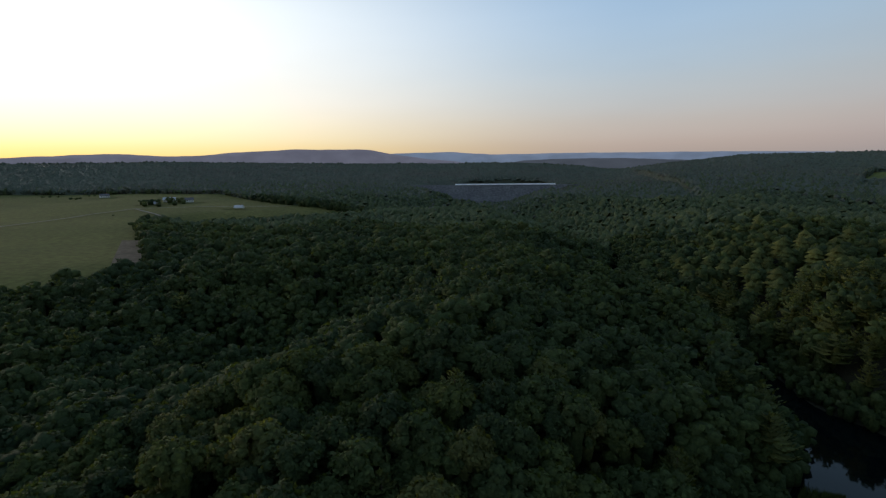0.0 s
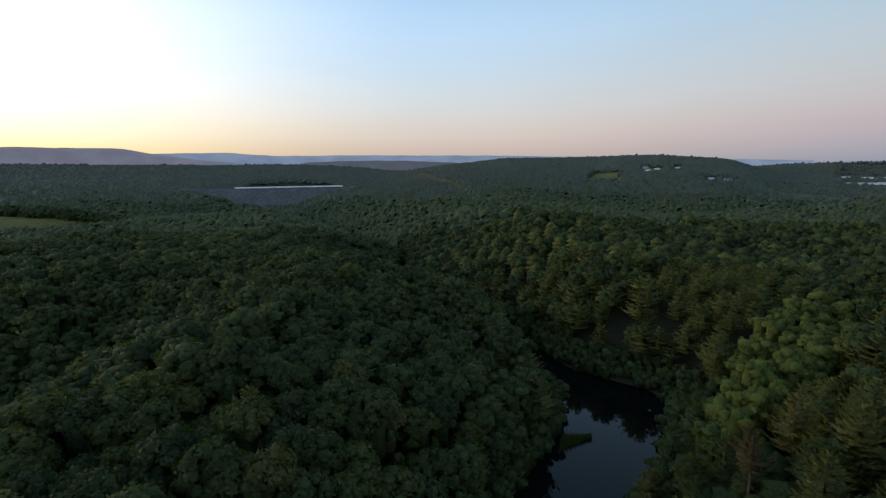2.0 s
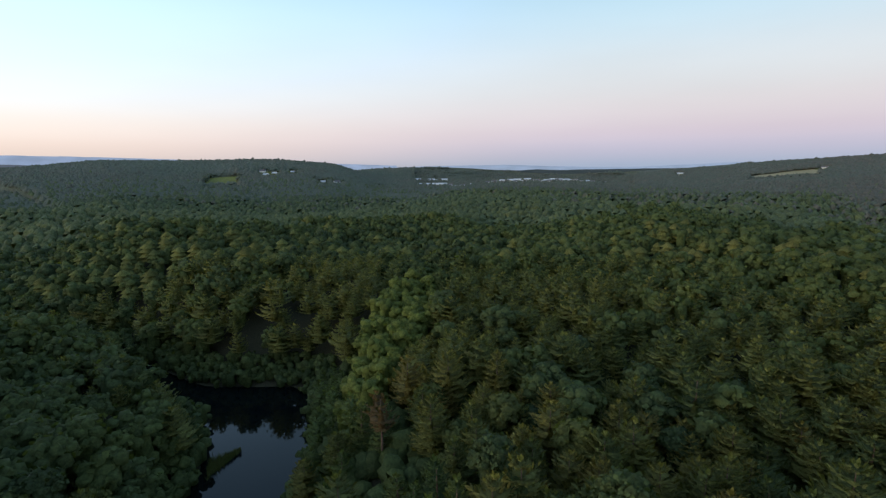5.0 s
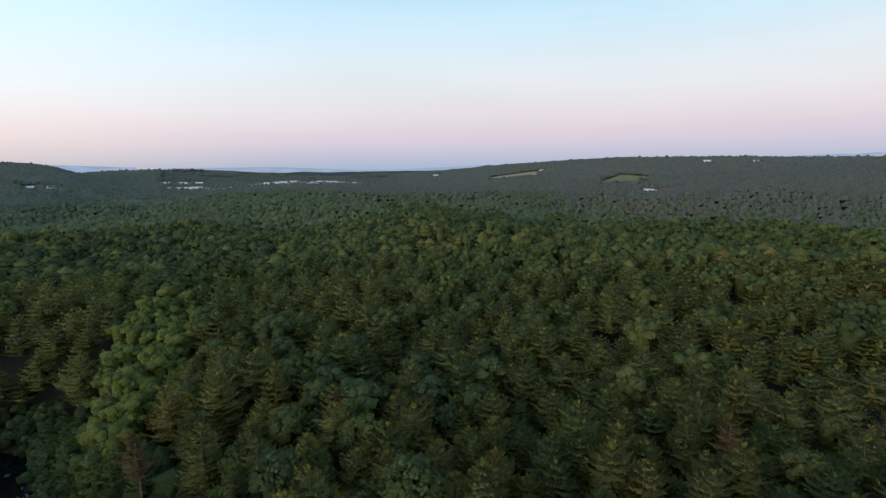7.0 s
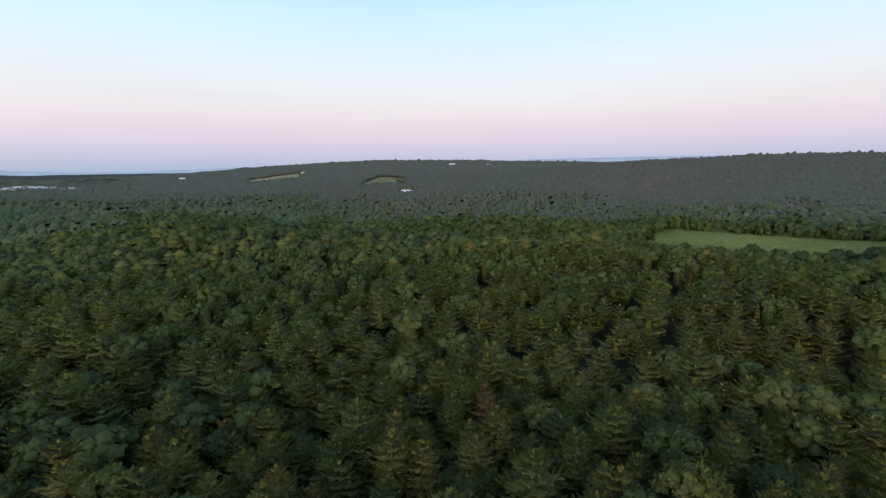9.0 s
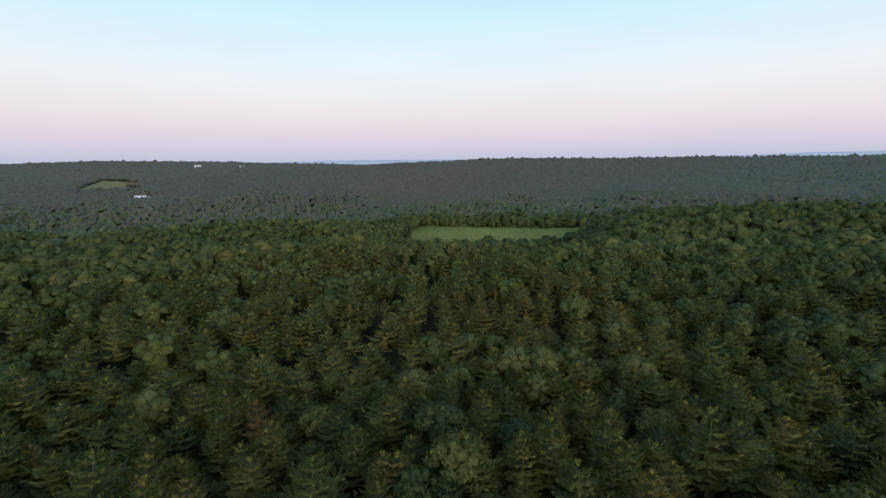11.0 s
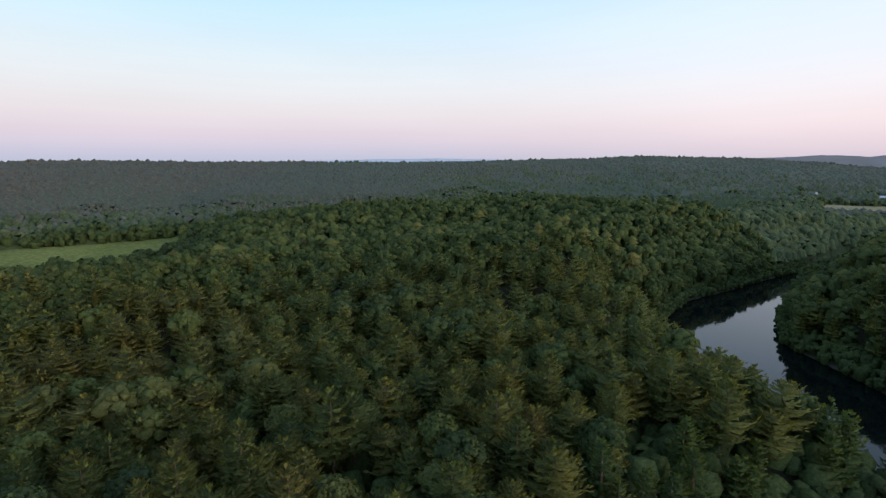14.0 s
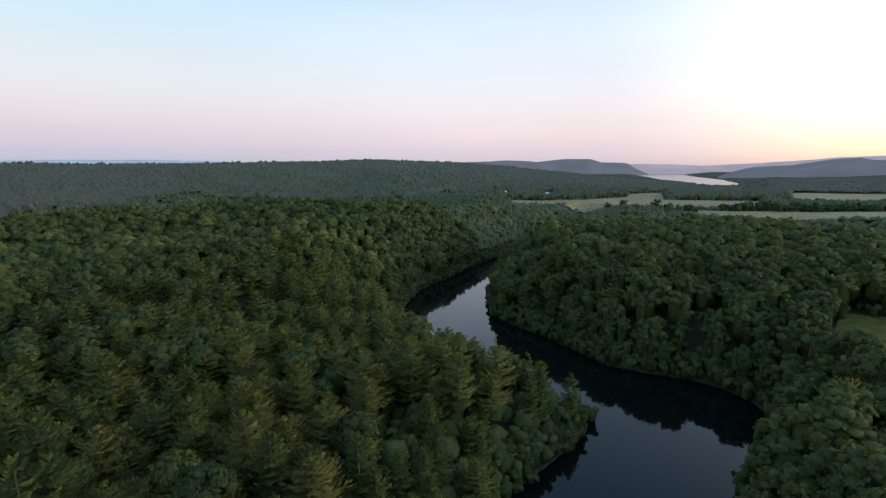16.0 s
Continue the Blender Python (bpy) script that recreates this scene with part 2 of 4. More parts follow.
# x, y and half width of the water, downstream
RIVER = [(62, 1090, 5), (76, 1000, 4), (96, 860, 4), (118, 690, 4), (132, 560, 4), (124, 484, 5), (138, 400, 4), (116, 330, 6), (113, 300, 8), (132, 245, 4), (123, 190, 5), (114, 157, 9), (119, 126, 18),
         (97, 103, 15), (67, 85, 13), (38, 48, 14), (0, 5, 18), (-40, -34, 20), (-87, -56, 25), (-125, -66, 21), (-158, -77, 27), (-146, -110, 25),
         (-146, -152, 32), (-155, -205, 28), (-200, -252, 24), (-250, -284, 15), (-310, -312, 17), (-385, -352, 16), (-492, -400, 12), (-666, -486, 12)]
LAKE_LEVEL, RESERVOIR_LEVEL = 24.0, 43.6
LAKE = [(*bearing(b, r), w) for b, r, w in ((-246.6, 1660, 30), (-245.6, 1950, 75), (-243.6, 2500, 120), (-241.6, 3300, 130), (-240.5, 4100, 170), (-242, 4900, 200))]
BASIN = bearing(-7.2, 1195)
RIDGES = [   # crest, reach towards the eye, reach beyond
    (crest((70, 1700, 88), (41, 1700, 92), (28, 1700, 97), (12, 1700, 90), (1.5, 1700, 87), (-7, 1700, 89), (-13, 1750, 80), (-18, 1850, 55)), 520, 900),
    (crest((-15, 1450, 40), (-20, 1500, 66), (-24, 1500, 80), (-31, 1500, 99), (-38, 1500, 98), (-45, 1520, 102), (-51, 1600, 92), (-58, 1800, 85), (-62, 2100, 81), (-68, 2450, 78), (-72, 2900, 72), (-77, 3300, 66)), 560, 900),
    (crest((-87, 3000, 66), (-92, 2500, 78), (-98, 2300, 86), (-104, 2100, 95), (-111, 1750, 101), (-120, 1550, 95), (-128, 1450, 88), (-136, 1350, 82), (-142, 1320, 87), (-148, 1300, 92), (-154, 1300, 94), (-163, 1300, 90), (-173, 1300, 90),
           (-182, 1300, 87), (-189, 1320, 88), (-195, 1350, 89), (-201, 1400, 92), (-209, 1450, 97), (-217, 1600, 91)), 520, 800),
    (crest((-217, 1600, 86), (-222, 1750, 80), (-226, 1900, 62), (-230, 2050, 42)), 210, 800),
    (crest((-266, 2700, 60), (-276, 2500, 88), (-288, 2300, 95), (-303, 2000, 92)), 500, 900),
]
KNOLLS = [
    (crest((-161, 400, 22), (-169, 430, 30), (-179, 460, 35), (-191, 470, 39), (-203, 450, 40), (-213, 420, 37), (-219, 390, 30)), 240, 190),
    (crest((26, 62, 17), (10, 108, 24), (-3, 165, 26), (-10, 250, 23)), 75, 55),
    (crest((-22, 330, 22), (-28, 420, 24), (-34, 560, 26)), 170, 200),
]


def water_gap(x, y):
    """Metres from the river's edge; negative on the water."""
    k = 3 + 9 * step(170, 260, y)                     # crooked shores, more so up the creek
    d, (w,) = to_line(x + k * fractal(x, y, 34, 71), y + k * fractal(x, y, 34, 75), RIVER)
    return d - w


def terrain(x, y):
    x, y = np.asarray(x, float), np.asarray(y, float)
    r = np.hypot(x, y)
    b = np.degrees(np.arctan2(-x, y))                 # bearing, left of the first view
    b = np.where(b > 80, b - 360, b)                  # 80 .. -280
    z = 13 + 0.014 * np.clip(r - 150, 0, 900) + 0.0118 * np.clip(r - 1050, 0, 4000)
    z = z + 8 * step(26, 31, b) * step(250, 380, r) + 8 * step(31, 26, b) * step(0, 12, b) * step(610, 700, r)
    west = step(-217, -227, b)
    z = z * (1 - west) + west * (9 + 10 * step(640, 860, r) + 7 * step(1460, 1620, r) + 0.004 * np.clip(r - 1750, 0, 4000))
    glade = step(-132, -138, b) * step(-168, -162, b) * step(250, 330, r) * step(620, 540, r)
    farm = step(2, 12, b) * step(280, 330, r)
    calm = (1 - 0.85 * glade) * (1 - 0.85 * farm) * (1 - 0.8 * step(-217, -226, b) * step(560, 680, r)) * (1 - 0.6 * step(900, 1200, r))
    z = z + (fractal(x, y, 230, 3, 2) * 40 * step(170, 330, r) + fractal(x, y, 95, 8, 2) * 14) * step(60, 160, r) * calm
    for cb, cr, wide, floor in ((16, 182, 52, -4), (-14, 420, 60, 6), (-128, 360, 50, 8)):       # hollows among the woods
        cx, cy = bearing(cb, cr)
        z = z - np.clip(z - floor, 0, 99) * np.exp(-((x - cx) ** 2 + (y - cy) ** 2) / wide ** 2)
    z = z - 5 * step(-54, -66, b) * step(-100, -90, b) * step(860, 1100, r) * step(2300, 2000, r)       # the town lies low
    for line, inner, outer in KNOLLS:
        d, (top,) = to_line(x, y, line)
        z = np.maximum(z, z + (top - z) * np.exp(-(d / (0.55 * inner)) ** 2))
    for line, inner, outer in RIDGES:
        d, (top,) = to_line(x, y, line)
        near = d / inner
        k = np.exp(-(near ** 2) * 1.6)
        up = z + (top - z) * k
        z = np.where(top > z, np.maximum(z, up + fractal(x, y, 240, 11, 3) * 16 * k * (1 - k) * 4), z)
    for lo, hi, mid, floor, wide in ((-103, -135, 650, 4, 125), (-136, -163, 800, 9, 125), (-164, -221, 715, 7, 125), (-136, -161, 385, 5, 62)):
        k = step(lo + 4, lo - 4, b) * step(hi - 4, hi + 4, b) * np.exp(-((r - mid) / wide) ** 2)
        z = z - np.clip(z - floor, 0, 99) * k
    town = step(-52, -60, b) * step(-97, -88, b) * step(1040, 1160, r) * step(2150, 1850, r)
    z = z - np.clip(z - (32 + 0.005 * (r - 1150)), 0, 99) * town
    cut = 3 + 30 * step(-6, -13, b) + 45 * step(-1.5, 0.8, b) + 40 * step(900, 740, r) + 90 * step(1092, 1110, r)
    z = np.where(b > -16, np.minimum(z, cut), z)
    gap = water_gap(x, y)
    rake = 0.3 - 0.17 * step(170, 260, y)             # the creek's valley is gentler
    bank = np.where(gap < 0, np.maximum(-2.5, gap * 0.4), 0.3 + 0.35 * gap + rake * np.clip(gap - 3, 0, 400) - 0.2 * step(170, 260, y) * np.clip(gap, 0, 400))
    z = np.minimum(z, bank + fractal(x, y, 25, 7) * 1.0 * step(3, 12, gap))
    d, (w,) = to_line(x, y, LAKE)
    z = np.minimum(z, LAKE_LEVEL - 5 + np.clip(d - w + 30, 0, 9e9) * 0.17)
    d = np.hypot((x - BASIN[0]) / 1.1, y - BASIN[1])
    z = np.minimum(z, RESERVOIR_LEVEL - 5 + np.clip(d - 84, 0, 9e9) * 0.3 + 60 * step(1105, 1085, r))
    return z


def inside(x, y, poly):
    hit = np.zeros(np.shape(x), bool)
    for (x0, y0), (x1, y1) in zip(poly, poly[1:] + poly[:1]):
        cut = (y0 > y) != (y1 > y)
        hit ^= cut & (x < (x1 - x0) * (y - y0) / ((y1 - y0) if y1 != y0 else 1e-9) + x0)
    return hit
# TERRAIN END


def part(name, bm, mat, parent=None, label=""):
    me = bpy.data.meshes.new(name)
    bm.to_mesh(me)
    bm.free()
    me.materials.append(mat)
    ob = new(name, me)
    if parent is not None:
        ob.parent = parent
    if label:
        ob["label"] = label
    return ob


def raw_mesh(name, verts, faces, mat, smooth=False, tint=None, normals=None):
    """A mesh from arrays: verts (n, 3), faces (m, 3 or 4); foliage carries the soft normals of its clump."""
    verts, faces = np.asarray(verts, np.float32), np.asarray(faces, np.int32)
    me = bpy.data.meshes.new(name)
    k = faces.shape[1]
    me.vertices.add(len(verts))
    me.vertices.foreach_set("co", verts.ravel())
    me.loops.add(faces.size)
    me.loops.foreach_set("vertex_index", faces.ravel())
    me.polygons.add(len(faces))
    me.polygons.foreach_set("loop_start", np.arange(0, faces.size, k, dtype=np.int32))
    me.polygons.foreach_set("loop_total", np.full(len(faces), k, np.int32))
    me.polygons.foreach_set("use_smooth", np.full(len(faces), smooth))
    if tint is not None:
        me.attributes.new("tint", "FLOAT", "POINT").data.foreach_set("value", np.asarray(tint, np.float32))
    me.update(calc_edges=True)
    if normals is not None:
        me.polygons.foreach_set("use_smooth", np.full(len(faces), True))
        me.normals_split_custom_set_from_vertices(np.asarray(normals, np.float32))
    me.materials.append(mat)
    return me


def grid_faces(rows, cols, wrap=False):
    i = np.arange(rows - 1)[:, None] * cols
    j = np.arange(cols if wrap else cols - 1)[None, :]
    k = (j + 1) % cols
    return np.stack([i + j, i + k, i + cols + k, i + cols + j], -1).reshape(-1, 4)


# the ground: one sheet to the horizon, finer near the eye
rings = np.concatenate([[0.5], np.geomspace(6, 4950, 220)])
turns = np.radians(np.linspace(0, 360, 480, endpoint=False))
gx, gy = -np.sin(turns)[None, :] * rings[:, None], np.cos(turns)[None, :] * rings[:, None]
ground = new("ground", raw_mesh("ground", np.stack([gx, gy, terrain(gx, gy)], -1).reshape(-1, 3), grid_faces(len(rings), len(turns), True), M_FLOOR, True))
tagged(ground, "dark leaf-littered forest floor rolling to far ridges", "ground", kind="structure")


def sheet(name, line, level, mat, margin, cell, reach):
    """A level sheet of water over the cells that lie near a line."""
    xs = np.array([p[0] for p in line])
    ys = np.array([p[1] for p in line])
    nx, ny = int((np.ptp(xs) + 2 * reach) / cell), int((np.ptp(ys) + 2 * reach) / cell)
    X, Y = np.meshgrid(xs.min() - reach + np.arange(nx) * cell, ys.min() - reach + np.arange(ny) * cell)
    d, (w,) = to_line(X + cell / 2, Y + cell / 2, line)
    keep = (d < w + margin)[:-1, :-1].ravel()
    f = grid_faces(ny, nx)[keep]
    used, back = np.unique(f, return_inverse=True)
    v = np.stack([X.ravel(), Y.ravel(), np.full(X.size, level)], -1)[used]
    return new(name, raw_mesh(name, v, back.reshape(f.shape), mat, True))


tagged(sheet("water_river", RIVER, 0.0, M_WATER, 9, 4.0, 50), "still dark river water mirroring the sky and trees", "river", kind="structure")
tagged(sheet("water_lake", LAKE, LAKE_LEVEL, M_LAKE, 25, 20.0, 320), "bright lake reflecting the sunset sky", "lake", kind="structure")
tagged(sheet("water_reservoir", [(*bearing(-4.6, 1195), 84), (*bearing(-9.8, 1195), 84)], RESERVOIR_LEVEL, M_RUFFLED, 10, 8.0, 140), "pale reservoir water held behind the dam", "reservoir", kind="structure")

# fields, each a four-cornered plot by bearing and distance
FIELDS = [
    ("field_farm", M_CROP, "dusky olive-green crop field beside the wood", (58, 290), (31.6, 302), (31.2, 575), (58, 700)),
    ("field_pasture", M_CROP, "grassy pasture between wood and farmhouse", (58, 700), (31.2, 575), (7.0, 612), (18.0, 775)),
    ("field_hay", M_CROP, "pale green hay field round the farmstead", (58, 700), (18.0, 775), (24.0, 1000), (32, 1090)),
    ("field_upper", M_CROP, "far green field along the ridge foot", (58, 700), (32, 1090), (41, 1120), (58, 1130)),
    ("field_tilled", M_TILLED, "strip of bare brown tilled soil by the wood edge", (34.8, 312), (31.7, 312), (31.4, 470), (33.0, 480)),
    ("field_glade", M_MEADOW, "bright mown grass clearing among the woods", (-139.2, 416), (-141.2, 528), (-160.8, 492), (-159.5, 425)),
    ("field_hillside", M_MEADOW, "small green clearing on the wooded hill", (-39.6, 1055), (-40.4, 1185), (-43.2, 1185), (-43.0, 1055)),
    ("field_stubble_tip", M_STUBBLE, "narrow tip of a tan stubble field", (-225, 805), (-225, 872), (-233, 925), (-233, 845)),
    ("field_stubble", M_STUBBLE, "tan stubble field on the valley floor", (-233, 845), (-233, 925), (-237.5, 1000), (-237.5, 838)),
    ("field_stubble_wide", M_STUBBLE, "broad end of a tan stubble field", (-237.5, 838), (-237.5, 1075), (-241.2, 1185), (-241.2, 830)),
    ("field_stubble_middle", M_STUBBLE, "tan stubble field before a dark wood", (-241.2, 800), (-241.2, 946), (-249.8, 985), (-249.8, 860)),
    ("field_stubble_far", M_STUBBLE, "pale straw-coloured field near the lake", (-252, 960), (-252, 1335), (-266, 1400), (-266, 1010)),
    ("field_stubble_near", M_STUBBLE, "straw-coloured field behind a hedge of trees", (-244.2, 650), (-244.2, 787), (-266, 930), (-266, 730)),
    ("field_riverside", M_CROP, "green riverside meadow edged by trees", (-255.9, 200), (-256.7, 258), (-266, 272), (-266, 190)),
    ("field_slope", M_STUBBLE, "pale field on the far slope", (-96.3, 1490), (-96.3, 1585), (-101.8, 1545), (-101.8, 1430)),
    ("field_paddock", M_HAY, "green paddock on the far wooded slope", (-108.3, 1165), (-110.4, 1285), (-113.6, 1205), (-112.0, 1160)),
]
POLYS = []
LOWS = [[tuple(float(v) for v in bearing(b_, r)) for b_, r in quad] for quad in (     # scrub in front of the fields, kept low so the camera sees them
    ((-96.3, 1350), (-96.3, 1490), (-101.8, 1430), (-101.8, 1290)), ((-108.3, 1050), (-108.3, 1165), (-113.6, 1165), (-113.6, 1050)), ((-39.6, 960), (-39.6, 1055), (-43.2, 1055), (-43.2, 960)), ((-241.2, 765), (-241.2, 830), (-249.8, 860), (-249.8, 822)), ((-241, 690), (-241, 765), (-244.2, 765), (-244.2, 640)), ((-225, 715), (-225, 805), (-233, 845), (-233, 750)), ((-233, 750), (-233, 845), (-241.2, 830), (-241.2, 760)))]
for name, mat, label, *corners in FIELDS:
    a, b_, c, d = [np.array(bearing(*q)) for q in corners]
    POLYS.append([tuple(q) for q in (a, b_, c, d)])
    u, v = np.meshgrid(np.linspace(0, 1, 41), np.linspace(0, 1, 41))
    P = (a * ((1 - u) * (1 - v))[..., None] + b_ * (u * (1 - v))[..., None] + c * (u * v)[..., None] + d * ((1 - u) * v)[..., None])
    Z = terrain(P[..., 0], P[..., 1]) + (0.7 if name == "field_tilled" else 0.35) + 0.002 * np.hypot(P[..., 0], P[..., 1])
    ob = new(name, raw_mesh(name, np.concatenate([P, Z[..., None]], -1).reshape(-1, 3), grid_faces(41, 41), mat, True))
    tagged(ob, label, "field", kind="structure")

# distant hills beyond the last woods, their airy haze painted in and made to glow
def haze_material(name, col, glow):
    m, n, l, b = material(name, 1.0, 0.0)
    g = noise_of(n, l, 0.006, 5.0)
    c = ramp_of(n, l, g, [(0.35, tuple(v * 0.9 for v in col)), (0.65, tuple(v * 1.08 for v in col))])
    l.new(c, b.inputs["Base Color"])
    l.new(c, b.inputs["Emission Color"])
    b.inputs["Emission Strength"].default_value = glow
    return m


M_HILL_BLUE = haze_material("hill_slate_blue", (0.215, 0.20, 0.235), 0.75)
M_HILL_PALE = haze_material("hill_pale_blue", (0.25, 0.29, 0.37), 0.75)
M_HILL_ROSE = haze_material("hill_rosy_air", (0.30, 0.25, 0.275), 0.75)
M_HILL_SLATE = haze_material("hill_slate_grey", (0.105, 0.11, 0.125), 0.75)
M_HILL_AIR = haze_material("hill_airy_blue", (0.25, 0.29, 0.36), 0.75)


def hills(name, mat, label, r, profile):
    """A long hill: crest heights given as angles over the level, by bearing."""
    bs = np.array([p[0] for p in profile])[::-1]
    es = np.array([p[1] for p in profile])[::-1]
    b_ = np.linspace(bs[0], bs[-1], 160)
    e = np.interp(b_, bs, es)
    e = np.convolve(np.pad(e, 2, "edge"), (0.1, 0.2, 0.4, 0.2, 0.1), "valid")
    top = EYE + r * np.tan(np.radians(e)) + fractal(b_ * 40, b_ * 0, 60, 5) * 8
    rows = [np.stack([*bearing(b_, r + dr), np.where(f > 0, top * f + (1 - f) * 20, 0.0)], -1) for dr, f in ((-420, 0.0), (-260, 0.45), (-110, 0.85), (0, 1.0), (90, 0.8))]
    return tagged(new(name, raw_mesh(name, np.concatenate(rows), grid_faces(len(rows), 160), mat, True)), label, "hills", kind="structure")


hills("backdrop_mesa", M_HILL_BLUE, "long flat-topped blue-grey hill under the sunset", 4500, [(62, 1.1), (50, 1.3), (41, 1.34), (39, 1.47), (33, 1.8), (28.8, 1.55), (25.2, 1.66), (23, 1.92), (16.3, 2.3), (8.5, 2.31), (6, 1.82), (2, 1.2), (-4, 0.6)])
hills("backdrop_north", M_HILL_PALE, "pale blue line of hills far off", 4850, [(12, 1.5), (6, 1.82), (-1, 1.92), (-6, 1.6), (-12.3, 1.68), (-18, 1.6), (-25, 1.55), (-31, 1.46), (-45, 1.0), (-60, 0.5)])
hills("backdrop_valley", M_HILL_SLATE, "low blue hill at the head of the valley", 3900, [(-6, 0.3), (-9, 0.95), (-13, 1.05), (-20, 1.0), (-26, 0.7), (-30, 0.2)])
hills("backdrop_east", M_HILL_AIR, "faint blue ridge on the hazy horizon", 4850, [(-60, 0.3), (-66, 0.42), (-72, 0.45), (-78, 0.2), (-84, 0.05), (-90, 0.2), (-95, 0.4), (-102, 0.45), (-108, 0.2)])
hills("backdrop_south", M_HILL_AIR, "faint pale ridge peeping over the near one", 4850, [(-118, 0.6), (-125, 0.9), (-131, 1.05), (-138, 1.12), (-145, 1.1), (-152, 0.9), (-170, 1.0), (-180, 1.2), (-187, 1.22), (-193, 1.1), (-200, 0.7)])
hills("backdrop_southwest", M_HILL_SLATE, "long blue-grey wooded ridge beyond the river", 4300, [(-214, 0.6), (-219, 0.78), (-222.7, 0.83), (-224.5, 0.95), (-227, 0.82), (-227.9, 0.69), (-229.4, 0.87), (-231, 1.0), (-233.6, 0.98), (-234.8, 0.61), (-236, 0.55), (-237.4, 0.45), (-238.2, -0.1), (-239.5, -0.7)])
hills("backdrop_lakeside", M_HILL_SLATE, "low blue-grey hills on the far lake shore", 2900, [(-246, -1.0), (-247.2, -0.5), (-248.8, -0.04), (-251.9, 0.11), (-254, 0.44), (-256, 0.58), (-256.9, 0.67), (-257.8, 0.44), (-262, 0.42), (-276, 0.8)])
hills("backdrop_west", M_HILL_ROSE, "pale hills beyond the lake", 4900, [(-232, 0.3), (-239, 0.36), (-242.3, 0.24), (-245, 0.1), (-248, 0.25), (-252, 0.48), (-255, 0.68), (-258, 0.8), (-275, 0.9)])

# the dam across the upper valley: rough stone face, flat crest
da, db = Vector((*bearing(4.0, 1100), 0)), Vector((*bearing(-15.0, 1100), 0))
dam_along = (db - da).normalized()
dam_out = Vector((dam_along.y, -dam_along.x, 0))
if dam_out.y > 0:
    dam_out = -dam_out
dv = []
for u in np.linspace(0, 1, 61):
    foot = max(0.25, 1 - abs(2 * u - 0.98) ** 2.0 * 0.9)
    p = da.lerp(db, u)
    for off, zz in ((-24, 30.0), (-5, 46.8), (5, 46.8), (38 * foot, 46.8 - 23 * foot), (80 * foot, 46.8 - 49 * foot)):
        q = p + dam_out * off
        dv.append((q.x, q.y, zz))
dam = new("dam", raw_mesh("dam", dv, grid_faces(61, 5), M_DAM))
tagged(dam, "grey stone-faced earth dam closing the valley", "dam", kind="structure")

# added near-white strip, sloped to catch skylight and draw a bright line
M_CREST_STRIP = soil_material("crest_strip_white", [(0.3, (0.82, 0.81, 0.80)), (0.7, (0.88, 0.87, 0.86))], 0.1, 0.6)
cv = []
for u in np.linspace(0.285, 0.868, 41):
    p = da.lerp(db, u)
    for off, zz in ((7.0, 46.5), (7.0, 47.5), (2.0, 49.1), (1.2, 49.1), (1.2, 46.6)):
        q = p + dam_out * off
        cv.append((q.x, q.y, zz))
tagged(new("dam_coping", raw_mesh("dam_coping", cv, grid_faces(41, 5), M_CREST_STRIP)), "sloped near-white strip along the dam crest, drawing a bright line", "wall", kind="structure")

CLEAR, LOW_SPOTS = [], []     # x, y, radius kept free of trees, or of tall ones
for u in np.linspace(0, 1, 15):
    p = da.lerp(db, u)
    CLEAR += [(p.x, p.y, 26), ((p + dam_out * 35).x, (p + dam_out * 35).y, 26)] if 0.25 < u < 0.9 else []

# ======== houses ========


def paint(name, col, rough=0.7):
    m, n, l, b = material(name, rough, 0.3)
    g = noise_of(n, l, 1.3, 4.0)
    l.new(ramp_of(n, l, g, [(0.3, tuple(v * 0.82 for v in col)), (0.7, col)]), b.inputs["Base Color"])
    return m


M_WHITE, M_CREAM, M_RED = paint("white_clapboard", (0.8, 0.8, 0.78)), paint("cream_siding", (0.68, 0.63, 0.52)), paint("barn_red", (0.3, 0.08, 0.06))
M_SHINGLE, M_TIN, M_BRICK = paint("grey_shingle", (0.16, 0.155, 0.16)), paint("tin_roof", (0.62, 0.64, 0.67), 0.4), paint("chimney_brick", (0.3, 0.14, 0.1))
M_PANE, M_WOOD_DOOR = paint("dark_pane", (0.03, 0.035, 0.045), 0.1), paint("door_brown", (0.13, 0.08, 0.05))


def box(bm, x0, x1, y0, y1, z0, z1):
    bmesh.ops.create_cube(bm, size=1, matrix=Matrix.Translation(((x0 + x1) / 2, (y0 + y1) / 2, (z0 + z1) / 2)) @ Matrix.Diagonal((x1 - x0, y1 - y0, z1 - z0, 1)))
    return bm


